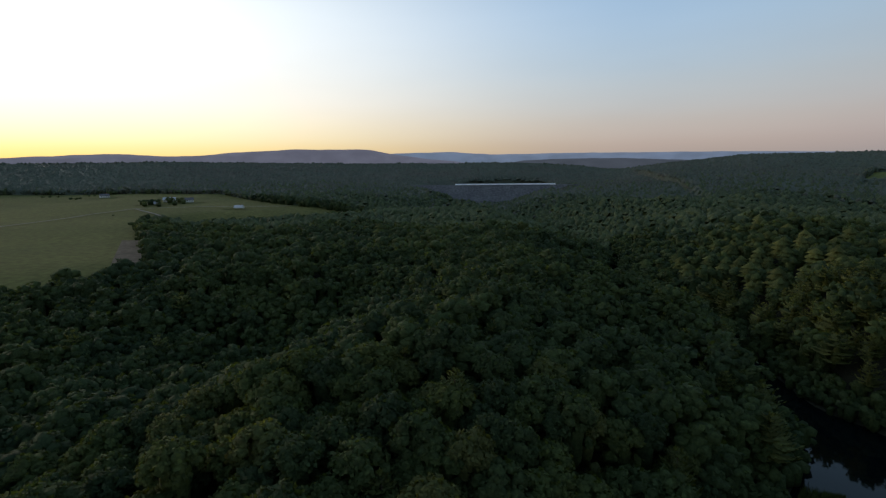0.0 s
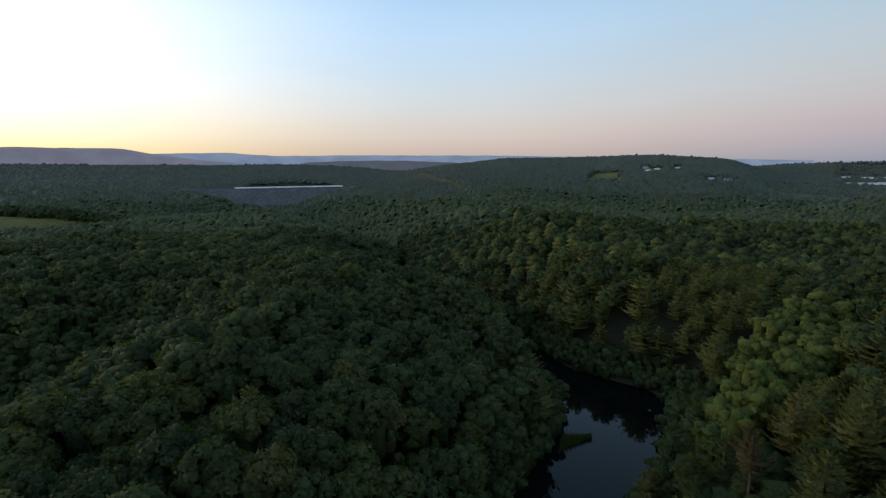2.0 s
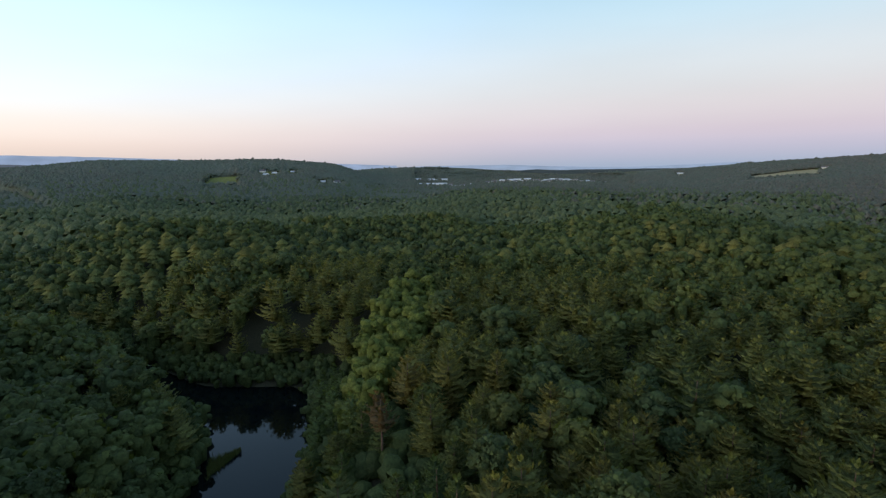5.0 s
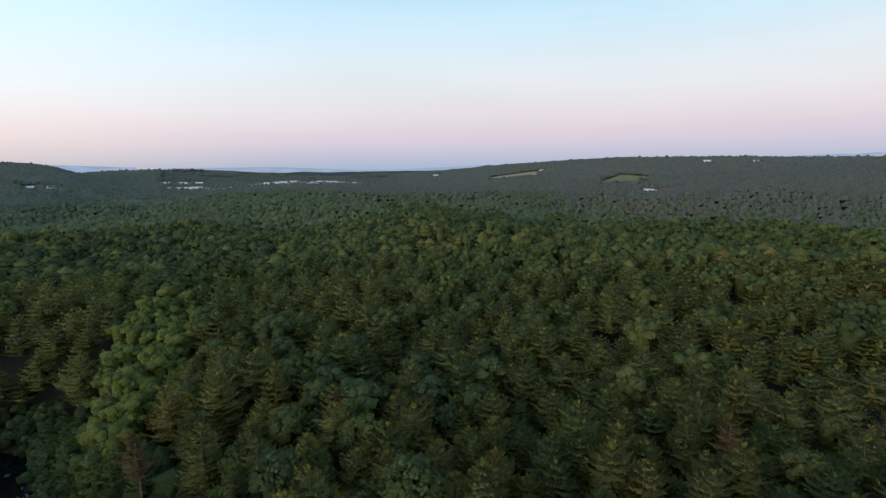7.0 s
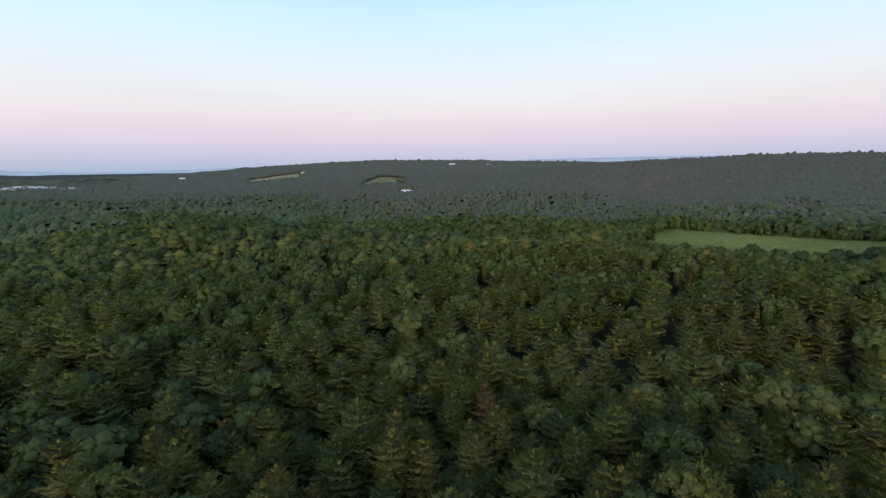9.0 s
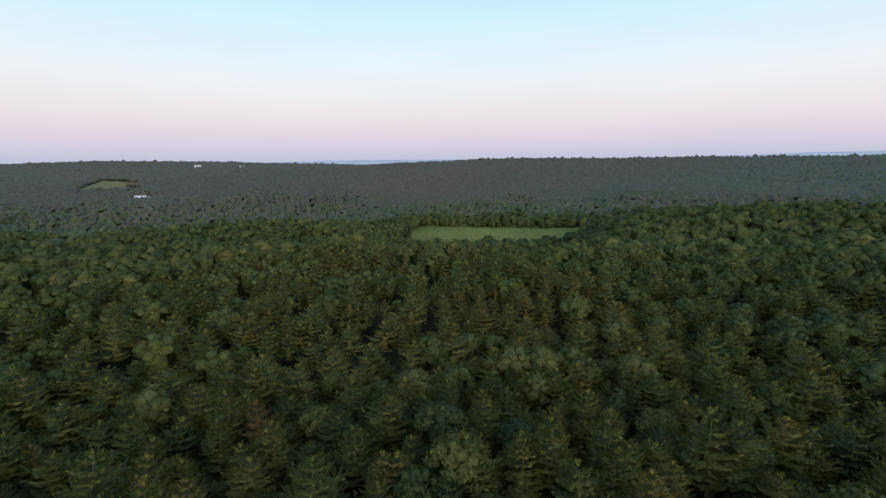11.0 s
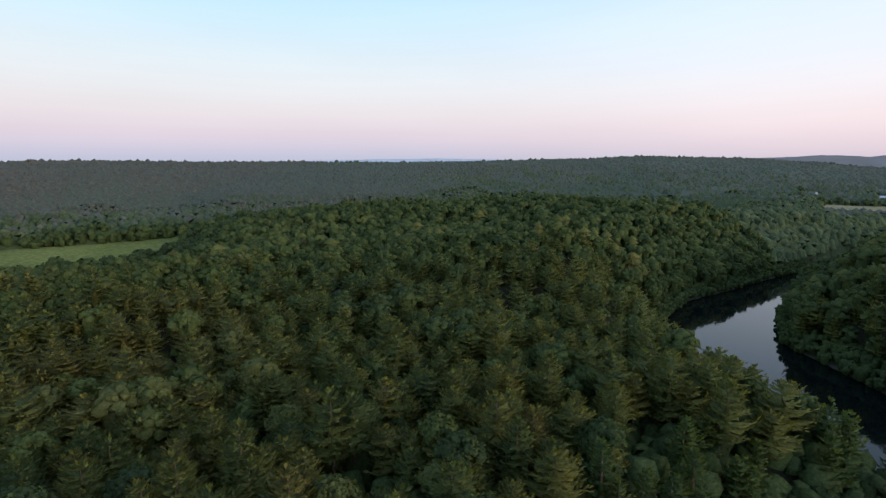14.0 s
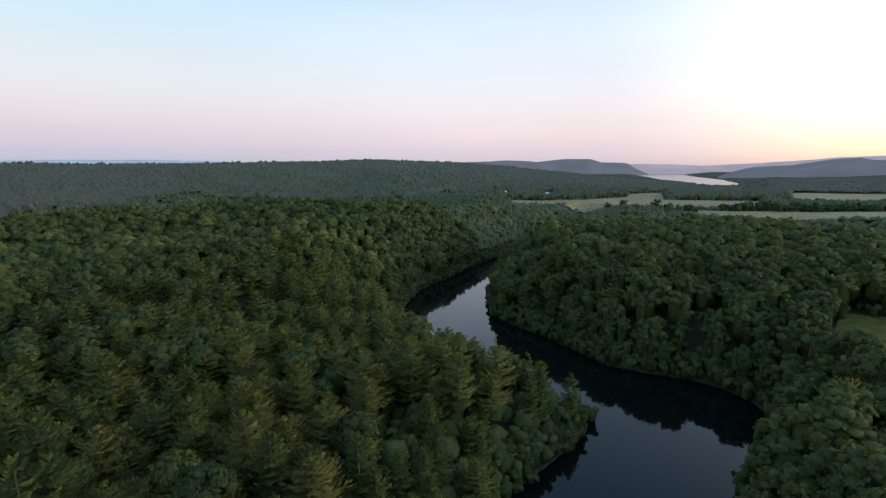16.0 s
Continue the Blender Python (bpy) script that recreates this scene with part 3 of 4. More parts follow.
def house(length, width, eave, rise, wall_mat, roof_mat, label, name="house", chimney=True, storeys=2):
    """A gabled house: walls, two roof slopes with overhang, windows with frames, door, chimney."""
    root = new(name)
    L, W = length / 2, width / 2
    bm = bmesh.new()
    v = [bm.verts.new(p) for p in ((-L, -W, -1.5), (L, -W, -1.5), (L, W, -1.5), (-L, W, -1.5), (-L, -W, eave), (L, -W, eave), (L, W, eave), (-L, W, eave), (-L, 0, eave + rise), (L, 0, eave + rise))]
    for f in ((0, 1, 5, 4), (2, 3, 7, 6), (1, 2, 6, 9, 5), (3, 0, 4, 8, 7), (0, 3, 2, 1)):
        bm.faces.new([v[i] for i in f])
    wall = part("wall", bm, wall_mat, root)
    for s_ in (-1, 1):
        bm = bmesh.new()
        dz = rise / W * 0.6
        a_ = [(-L - 0.5, s_ * (W + 0.6), eave - dz), (L + 0.5, s_ * (W + 0.6), eave - dz), (L + 0.5, 0, eave + rise), (-L - 0.5, 0, eave + rise)]
        lo = [bm.verts.new((x_, y_, z_ + 0.02)) for x_, y_, z_ in a_]
        hi = [bm.verts.new((x_, y_, z_ + 0.3)) for x_, y_, z_ in a_]
        bm.faces.new(lo)
        bm.faces.new(hi)
        for i in range(4):
            bm.faces.new((lo[i], lo[(i + 1) % 4], hi[(i + 1) % 4], hi[i]))
        part("roof", bm, roof_mat, root)
    n = max(2, int(length / 3.2))
    for s_ in (-1, 1):
        for st in range(storeys):
            for i in range(n):
                x_ = -L + (i + 0.5) * length / n
                z_ = 0.9 + 2.7 * st
                if z_ + 1.4 > eave or (st == 0 and i == n // 2 and s_ < 0):
                    continue
                win = part("window", box(bmesh.new(), x_ - 0.55, x_ + 0.55, s_ * W - 0.06, s_ * W + 0.06, z_, z_ + 1.4), M_WHITE, root)
                part("pane", box(bmesh.new(), x_ - 0.45, x_ + 0.45, s_ * W - 0.08, s_ * W + 0.08, z_ + 0.1, z_ + 1.3), M_PANE, win)
    x_ = -L + (n // 2 + 0.5) * length / n
    part("door", box(bmesh.new(), x_ - 0.5, x_ + 0.5, -W - 0.08, -W + 0.04, 0, 2.05), M_WOOD_DOOR, root)
    if chimney:
        part("chimney", box(bmesh.new(), L * 0.4, L * 0.4 + 0.9, -0.45, 0.45, eave, eave + rise + 1.1), M_BRICK, root)
    return tagged(root, label, "house", "houses of the valley")


HOUSES = [house(13, 8, 5.6, 2.8, M_WHITE, M_SHINGLE, "white clapboard house with grey shingled roof"),
          house(17, 9, 5.6, 3.0, M_CREAM, M_TIN, "cream farmhouse with pale metal roof"),
          house(11, 8, 3.0, 2.6, M_WHITE, M_TIN, "small white cottage with bright tin roof", storeys=1),
          house(26, 13, 5.0, 3.2, M_WHITE, M_TIN, "long white barn with bright metal roof", "barn", False, 1),
          house(20, 11, 5.0, 4.2, M_RED, M_SHINGLE, "weathered red barn with grey roof", "barn", False, 1)]
SITES = [   # kind, bearing, distance, turn, set to fit the camera's view
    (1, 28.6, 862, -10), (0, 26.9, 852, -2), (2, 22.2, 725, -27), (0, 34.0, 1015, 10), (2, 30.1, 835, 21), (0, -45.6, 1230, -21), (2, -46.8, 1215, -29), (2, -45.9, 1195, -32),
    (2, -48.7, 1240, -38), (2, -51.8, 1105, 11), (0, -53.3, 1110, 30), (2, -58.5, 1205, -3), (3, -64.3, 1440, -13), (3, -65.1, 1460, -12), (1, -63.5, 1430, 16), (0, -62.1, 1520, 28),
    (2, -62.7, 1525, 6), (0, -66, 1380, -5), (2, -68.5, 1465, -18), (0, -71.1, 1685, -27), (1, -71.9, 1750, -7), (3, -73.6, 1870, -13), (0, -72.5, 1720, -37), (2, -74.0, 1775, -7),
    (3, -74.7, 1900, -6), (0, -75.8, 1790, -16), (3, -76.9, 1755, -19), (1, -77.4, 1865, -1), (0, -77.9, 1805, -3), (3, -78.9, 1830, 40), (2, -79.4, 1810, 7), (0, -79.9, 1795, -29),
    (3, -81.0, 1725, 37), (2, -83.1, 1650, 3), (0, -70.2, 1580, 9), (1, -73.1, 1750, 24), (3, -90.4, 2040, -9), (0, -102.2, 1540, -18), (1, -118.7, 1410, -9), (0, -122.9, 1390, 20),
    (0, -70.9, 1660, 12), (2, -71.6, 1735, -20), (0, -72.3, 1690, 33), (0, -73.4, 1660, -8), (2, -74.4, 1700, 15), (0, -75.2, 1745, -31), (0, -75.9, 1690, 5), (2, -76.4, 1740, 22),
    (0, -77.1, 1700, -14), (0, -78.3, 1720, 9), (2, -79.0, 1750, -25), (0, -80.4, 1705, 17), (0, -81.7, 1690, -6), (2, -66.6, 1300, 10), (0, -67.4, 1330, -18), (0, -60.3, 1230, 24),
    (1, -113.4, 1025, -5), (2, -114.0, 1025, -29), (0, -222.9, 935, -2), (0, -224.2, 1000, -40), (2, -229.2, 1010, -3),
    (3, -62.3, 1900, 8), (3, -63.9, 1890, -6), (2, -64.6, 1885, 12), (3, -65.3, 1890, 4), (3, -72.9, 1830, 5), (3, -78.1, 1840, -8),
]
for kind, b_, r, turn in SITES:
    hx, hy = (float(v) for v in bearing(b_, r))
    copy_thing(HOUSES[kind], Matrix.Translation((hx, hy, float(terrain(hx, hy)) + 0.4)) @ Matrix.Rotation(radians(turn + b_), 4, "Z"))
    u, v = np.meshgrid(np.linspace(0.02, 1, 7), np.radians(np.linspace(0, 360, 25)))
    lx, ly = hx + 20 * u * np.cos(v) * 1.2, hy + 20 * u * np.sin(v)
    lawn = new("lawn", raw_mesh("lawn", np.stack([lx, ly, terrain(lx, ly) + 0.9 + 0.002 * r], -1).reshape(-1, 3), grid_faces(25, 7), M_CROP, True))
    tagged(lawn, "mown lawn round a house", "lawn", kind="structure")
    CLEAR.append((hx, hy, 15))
    LOW_SPOTS.append((hx, hy, 17))
    # a low corridor towards the camera, so that the house shows
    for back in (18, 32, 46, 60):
        LOW_SPOTS.append((*(float(v) for v in bearing(b_, r - back)), 12))
for h_ in HOUSES:
    for o in (*h_.children_recursive, h_):
        bpy.data.objects.remove(o)


# farm tracks draped over the fields
def track(name, label, points, width):
    P = np.array([bearing(*p) for p in points])
    t = np.linspace(0, len(P) - 1, 60)
    c = np.stack([np.interp(t, np.arange(len(P)), P[:, i]) for i in range(2)], -1)
    d = np.gradient(c, axis=0)
    nrm = np.stack([-d[:, 1], d[:, 0]], -1) / np.linalg.norm(d, axis=1, keepdims=True)
    rows = [np.concatenate([c + nrm * w, (terrain(*(c + nrm * w).T) + 0.65 + 0.003 * np.hypot(*c.T))[:, None]], -1) for w in (-width / 2, 0, width / 2)]
    tagged(new(name, raw_mesh(name, np.concatenate(rows), grid_faces(3, 60), M_GRAVEL, True)), label, "track", kind="structure")

# ======== trees ========
rng = np.random.default_rng(7)


def halves(f):
    return np.concatenate([f[:, [0, 1, 2]], f[:, [0, 2, 3]]])


def unit(v):
    return v / (np.linalg.norm(v, axis=-1, keepdims=True) + 1e-9)


def facing(v, f, n):
    """Turns each face so that its front agrees with the shading normals."""
    g = np.cross(v[f[:, 1]] - v[f[:, 0]], v[f[:, 2]] - v[f[:, 0]])
    back = (g * n[f].mean(1)).sum(1) < 0
    f = f.copy()
    f[back] = f[back][:, ::-1]
    return f


class Shape:
    """Gathers pieces of foliage: points, triangles and shading normals."""

    def __init__(self):
        self.v, self.f, self.n, self.size = [], [], [], 0

    def add(self, v, f, n):
        self.v.append(np.asarray(v, float))
        self.f.append(np.asarray(f, int) + self.size)
        self.n.append(np.asarray(n, float))
        self.size += len(v)

    def done(self):
        v, f, n = np.concatenate(self.v), np.concatenate(self.f), unit(np.concatenate(self.n))
        return v, facing(v, f, n), n


def leaf_quads(c, nrm, size, rng, tilt=0.8):
    """One ragged quad at each point, facing about along nrm."""
    n = unit(nrm + rng.normal(0, tilt * 0.5, c.shape))
    t = unit(np.cross(n, rng.normal(0, 1, c.shape)))
    s = np.cross(n, t)
    k = (size * rng.uniform(0.7, 1.3, len(c)))[:, None] * 0.5
    q = np.stack([c - t * k - s * k * 0.6, c + t * k - s * k, c + t * k * 0.7 + s * k, c - t * k + s * k * 0.8], 1)
    return q.reshape(-1, 3), halves(np.arange(4 * len(c)).reshape(-1, 4))


def ico(n):
    bm = bmesh.new()
    bmesh.ops.create_icosphere(bm, subdivisions=n, radius=1)
    v, f = np.array([v.co[:] for v in bm.verts]), np.array([[v.index for v in f.verts] for f in bm.faces])
    bm.free()
    return v, f


ICO_V, ICO_F = ico(1)
ICO2_V, ICO2_F = ico(2)
TOP_F = ICO_F[ICO_V[ICO_F].mean(1)[:, 2] > -0.45]


def oak_crown(rng, lobes, leaves, size, h, rad, base=0.3, ragged=0.24, hang=0):
    """A broad crown: rounded lobes over a dome, each a lumpy mass of foliage covered with loose leaf clumps."""
    s = Shape()
    deep = rad * rng.uniform(0.85, 1.1)
    mid = np.array([0, 0, h - deep])
    cs = []
    for k in range(lobes):
        up = 1 - (k + 0.35) / lobes * 1.12                    # from the top of the dome to a little below its rim
        a = 2.4 * k + rng.uniform(-0.5, 0.5)
        flat = math.sqrt(max(0.0, 1 - up * up))
        r = rad * rng.uniform(0.8, 1.2) * (0.27 if lobes > 16 else 0.33 if lobes > 6 else 0.48)
        c = mid + np.array([flat * math.cos(a) * (rad - 0.55 * r), flat * math.sin(a) * (rad - 0.55 * r), up * (deep - 0.8 * r)]) * rng.uniform(0.88, 1.06)
        cs.append((c, r))
        v = ICO_V * r * rng.uniform(1 - ragged, 1 + ragged, (len(ICO_V), 1)) * np.array([1, 1, 0.85])
        s.add(v + c, TOP_F, unit(v) * 0.75 + unit(v + c - mid) * 0.5 + (0, 0, 0.2) + rng.normal(0, 0.28, v.shape))
    for k in range(hang):                                     # lower boughs down to the bank
        a, r = 2.4 * k + rng.uniform(-0.4, 0.4), rad * rng.uniform(0.26, 0.4)
        c = np.array([0.72 * rad * math.cos(a), 0.72 * rad * math.sin(a), (h - deep) * (1 - (k + 0.6) / hang) + 0.5])
        cs.append((c, r))
        v = ICO_V * r * rng.uniform(1 - ragged, 1 + ragged, (len(ICO_V), 1))
        s.add(v + c, TOP_F, unit(v) * 0.7 + unit((v + c - mid) * (1, 1, 0)) * 0.6 + rng.normal(0, 0.28, v.shape))
    core = ICO_V * np.array([rad * 0.62, rad * 0.62, deep * 0.72]) * rng.uniform(0.8, 1.15, (len(ICO_V), 1)) + mid
    core[:, 2] = np.where(ICO_V[:, 2] < -0.9, h * base * 0.5, np.where(ICO_V[:, 2] < 0, h * base + 0.3 * deep, core[:, 2]))   # lower boughs hang towards the ground
    s.add(core, ICO_F, ICO_V)
    if leaves:
        pick = rng.integers(0, len(cs), leaves)
        c, r = np.array([q[0] for q in cs])[pick], np.array([q[1] for q in cs])[pick]
        d = rng.normal(0, 1, (leaves, 3))
        d[:, 2] = np.abs(d[:, 2]) * 1.1 - 0.4
        d = unit(d)
        p = c + d * (r * rng.uniform(0.92, 1.32, leaves))[:, None] * np.array([1, 1, 0.9])
        q, f = leaf_quads(p, d + np.array([0, 0, 0.3]), size, rng, 1.3)
        n = np.repeat(d * 0.7 + unit(p - mid) * 0.5 + (0, 0, 0.25) + rng.normal(0, 0.42, d.shape), 4, 0)
        s.add(q, f, n)
    return s.done()


def pine_crown(rng, tiers, boughs, sprays, h, rad, low, wide=0.44, fan=0.22, rise=0.2):
    """Whorls of level boughs with upturned ends, each a pad of needles edged with tufts, round a thin dark core; a rounded top."""
    s = Shape()
    bottom, lean = h * low, rng.normal(0, 0.3, 2)
    tall = h - 1.0 - bottom
    for k in range(tiers):
        u = min(max((k + rng.uniform(-0.15, 0.15)) / tiers, 0.0), 0.97)
        reach = rad * min(0.7 + 1.2 * u, (1 - u ** 1.5) ** 0.8) + 0.3
        n = max(5, int(round(boughs * (1 - 0.35 * u))))
        a0 = rng.uniform(0, 6.28)
        for j in range(n):
            a = a0 + 2 * math.pi * (j + rng.uniform(-0.3, 0.3)) / n
            L = reach * rng.uniform(0.62, 1.16)
            out, side = np.array([math.cos(a), math.sin(a), 0]), np.array([-math.sin(a), math.cos(a), 0])
            root = np.array([lean[0] * u, lean[1] * u, bottom + tall * u + rng.uniform(-0.35, 0.35)])
            up = L * (rise + 0.4 * u ** 2) + rng.uniform(-0.2, 0.2)
            w = fan * L + 0.15
            fair = out * 0.9 + np.array([0, 0, 0.55])

            def at(q):
                return root + out * (q * L) + np.array([0, 0, up * q * q - 0.1 * L * q * (1 - q)])

            sag = np.array([0, 0, 0.16])
            s.add([at(0.05), at(0.55) - side * w - sag, at(0.9) - sag * 0.5, at(0.55) + side * w - sag, at(0.6) + sag * 1.4], [(0, 1, 4), (1, 2, 4), (2, 3, 4), (3, 0, 4)],
                  [fair - out * 0.6, fair - side * 0.5, fair + out * 0.3, fair + side * 0.5, fair + (0, 0, 0.3)])
            for i in range(sprays):
                q = 0.36 + 0.64 * (i + rng.uniform(0, 0.9)) / max(1, sprays)
                aa = (1 if i % 2 else -1) * (1.3 - 0.85 * q) * rng.uniform(0.4, 1.25)
                d = (out * math.cos(aa) + side * math.sin(aa) + np.array([0, 0, 0.3 + 0.4 * q + rng.normal(0, 0.28)])) * (0.12 * L * (1.3 - 0.5 * q) + 0.55) * rng.uniform(0.75, 1.2)
                t = unit(np.cross(d, (0, 0, 1.0)) + np.array([0, 0, rng.normal(0, 0.45)])) * wide * rng.uniform(0.75, 1.2) * 0.5
                p = at(min(q, 0.97)) + side * (math.sin(aa) * w * 0.6)
                g = fair + d * 0.25 + rng.normal(0, 0.16, 3)
                s.add([p - d * 0.1, p + d * 0.55 + t, p + d, p + d * 0.55 - t], [(0, 1, 2), (0, 2, 3)], [g - out * 0.2, g, g + (0, 0, 0.2), g])
    for j in range(6):                                        # shoots round the leader
        a = 1.05 * j + rng.uniform(-0.3, 0.3)
        out = np.array([math.cos(a), math.sin(a), 0])
        p = np.array([lean[0], lean[1], h - 1.5])
        d, t = out * rng.uniform(0.4, 0.9) + np.array([0, 0, rng.uniform(0.8, 1.4)]), np.array([-math.sin(a), math.cos(a), 0]) * wide * 0.6
        s.add([p, p + d * 0.6 + t, p + d, p + d * 0.6 - t], [(0, 1, 2), (0, 2, 3)], [out + (0, 0, 0.6)] * 4)
    m = 5
    rows = ((bottom - 0.4, 0.2), (bottom + (h - bottom) * 0.2, 0.2), (bottom + (h - bottom) * 0.4, 0.12))
    c = np.array([(rad * w * math.cos(6.283 * j / m), rad * w * math.sin(6.283 * j / m), z) for z, w in rows for j in range(m)] + [(lean[0], lean[1], h - 0.45 * (h - bottom))])
    f = np.concatenate([halves(grid_faces(3, m, True)), [(2 * m + j, 2 * m + (j + 1) % m, 3 * m) for j in range(m)]])
    s.add(c, f, unit(c * np.array([1, 1, 0])) - (0, 0, 0.4))
    return s.done()


def star_pine(rng, h, rad, tiers=4, n=5, low=0.42):
    """A pine some way off: ragged star-shaped tiers, one over the other."""
    s = Shape()
    for k in range(tiers):
        u = k / tiers
        z = h * (low + (0.97 - low) * u)
        L = rad * min(0.88 + 0.5 * u, (1 - u ** 2.3) ** 0.5)
        a0 = rng.uniform(0, 6.28)
        ring, nn = [(0, 0, z + 0.72 * L + 0.5)], [(0, 0, 1)]
        for j in range(2 * n):
            a = a0 + math.pi * (j + rng.uniform(-0.3, 0.3)) / n
            q = L * (rng.uniform(0.85, 1.2) if j % 2 == 0 else rng.uniform(0.45, 0.65))
            ring.append((q * math.cos(a), q * math.sin(a), z + rng.uniform(-0.4, 0.4)))
            nn.append((0.9 * math.cos(a), 0.9 * math.sin(a), 0.5))
        s.add(ring, [(0, 1 + j, 1 + (j + 1) % (2 * n)) for j in range(2 * n)], nn)
    return s.done()


def dome(rng, h, rad, n=6, skirt=False, full=1.0, low=0.15):
    """A crown some way off: uneven shoulder and top, with a skirt to the ground at wood edges."""
    rows = ((h * low, 0.9, -0.2), (h - rad * 1.0 * full, 1.0, 0.25), (h - rad * 0.32 * full, 0.68, 0.9))[0 if skirt else 1:]
    v, nn = [], []
    for j, (z, w, up) in enumerate(rows):
        for k in range(n):
            a = 2 * math.pi * (k + 0.5 * j + rng.uniform(-0.2, 0.2)) / n
            q = rad * w * rng.uniform(0.78, 1.22)
            v.append((q * math.cos(a), q * math.sin(a), z + rng.uniform(-0.14, 0.14) * rad))
            nn.append((math.cos(a) + rng.normal(0, 0.4), math.sin(a) + rng.normal(0, 0.4), up + 0.3))
    m = len(v) - n
    v.append((rng.uniform(-0.3, 0.3) * rad, rng.uniform(-0.3, 0.3) * rad, h))
    nn.append((0, 0, 1))
    f = np.concatenate([halves(grid_faces(len(v) // n, n, True)), [(m + k, m + (k + 1) % n, m + n) for k in range(n)]])
    v, nn = np.array(v), unit(np.array(nn))
    return v, facing(v, f, nn), nn


def cap(rng, h, rad, n=5, drop=0.6):
    """The rounded top of a crown, for woods a kilometre off."""
    a = 2 * math.pi * (np.arange(n) + rng.uniform(-0.2, 0.2, n)) / n
    q = rad * rng.uniform(0.85, 1.2, n)
    v = np.concatenate([np.stack([q * np.cos(a), q * np.sin(a), h - rad * rng.uniform(0.8, 1.2, n) * drop], -1), [(rng.uniform(-0.3, 0.3) * rad, rng.uniform(-0.3, 0.3) * rad, h)]])
    f = np.array([(k, (k + 1) % n, n) for k in range(n)])
    nn = unit(np.concatenate([np.stack([np.cos(a), np.sin(a), np.full(n, 1.5)], -1), [(0, 0, 1)]]))
    return v, facing(v, f, nn), nn


def limb(bm, p, q, r0, r1, n=6):
    p, q = Vector(p), Vector(q)
    ax = (q - p).normalized()
    s = ax.orthogonal().normalized()
    t = ax.cross(s)
    a = [[bm.verts.new(c + (s * math.cos(k * 2 * math.pi / n) + t * math.sin(k * 2 * math.pi / n)) * r) for k in range(n)] for c, r in ((p, r0), (q, r1))]
    for k in range(n):
        bm.faces.new((a[0][k], a[0][(k + 1) % n], a[1][(k + 1) % n], a[1][k]))
    bm.faces.new(a[1])
    return bm


def tree_template(kind, rng, crown, mat, h, bark, label, category):
    root = new(kind)
    bm = bmesh.new()
    if "pine" in kind:
        limb(bm, (0, 0, -0.6), (0.1, 0, h * 0.5), 0.34, 0.22)
        limb(bm, (0.1, 0, h * 0.5), (0, 0.05, h * 0.88), 0.22, 0.05)
        for k in range(7):
            a = k * 2.1
            limb(bm, (0.08, 0, h * (0.24 + 0.07 * k)), (1.9 * math.cos(a), 1.9 * math.sin(a), h * (0.25 + 0.07 * k)), 0.07, 0.02, 4)
    else:
        limb(bm, (0, 0, -0.6), (0.1, 0.1, h * 0.42), 0.36, 0.25)
        for k in range(5):
            a = k * 1.26 + rng.uniform(-0.3, 0.3)
            limb(bm, (0.1, 0.1, h * (0.36 + 0.02 * k)), (2.0 * math.cos(a), 2.0 * math.sin(a), h * 0.74), 0.18, 0.05, 5)
        limb(bm, (0.1, 0.1, h * 0.42), (0, 0, h * 0.85), 0.23, 0.05)
    part("trunk", bm, bark, root)
    v, f, n = crown
    c = new("crown", raw_mesh("crown", v, f, mat, normals=n))
    c.parent = root
    return tagged(root, label, category)


OAKS, PINES, BANKS, SHORES = [], [], [], []
for k in range(6):
    hh, rr = 14.5 + 0.8 * k, (3.7, 4.4, 4.0, 4.7, 4.1, 4.5)[k]
    OAKS.append(tree_template("broadleaf_tree", rng, oak_crown(rng, 24 + k % 4, 900, 0.56, hh, rr, 0.3, 0.24, 5), M_OAK, hh, M_BARK,
                              ("dense dark-green broadleaf tree in closed forest canopy", "rounded green oak tree rising from the canopy")[k % 2], "tree"))
for k in range(3):
    hh, rr = 14.0 + 1.2 * k, (4.1, 4.5, 4.8)[k]
    SHORES.append(tree_template("broadleaf_tree", rng, oak_crown(rng, 18, 640, 0.62, hh, rr, 0.1, 0.24, 11), M_OAK, hh, M_BARK, "leafy broadleaf tree with boughs hanging towards the river", "tree"))
for k in range(3):
    hh, rr = 14.0 + 1.2 * k, 3.6 + 0.25 * k
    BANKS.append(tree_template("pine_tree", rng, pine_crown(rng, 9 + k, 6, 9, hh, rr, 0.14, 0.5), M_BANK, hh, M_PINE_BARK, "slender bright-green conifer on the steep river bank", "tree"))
for k in range(7):
    hh, rr = 14.5 + 0.9 * k, (4.9, 5.7, 4.8, 5.5, 5.9, 4.6, 5.6)[k]
    PINES.append(tree_template("pine_tree", rng, pine_crown(rng, 7 + k % 3, 9, 13, hh, rr, (0.36, 0.42, 0.3)[k % 3], 0.48), M_PINE, hh, M_PINE_BARK,
                               ("tall olive-green white pine with layered boughs", "slim dark-green pine with upturned tiered branches")[k % 2], "tree"))
RUST = tree_template("pine_tree", rng, pine_crown(rng, 5, 6, 6, 21, 3.8, 0.55), M_RUST, 21, M_PINE_BARK, "dying pine with rusty-brown thin needles", "tree")


THICKET = [(106, 74, 6), (118, 79, 8), (146, 87, 11), (170, 95, 13), (196, 106, 9)]     # x, y and half width


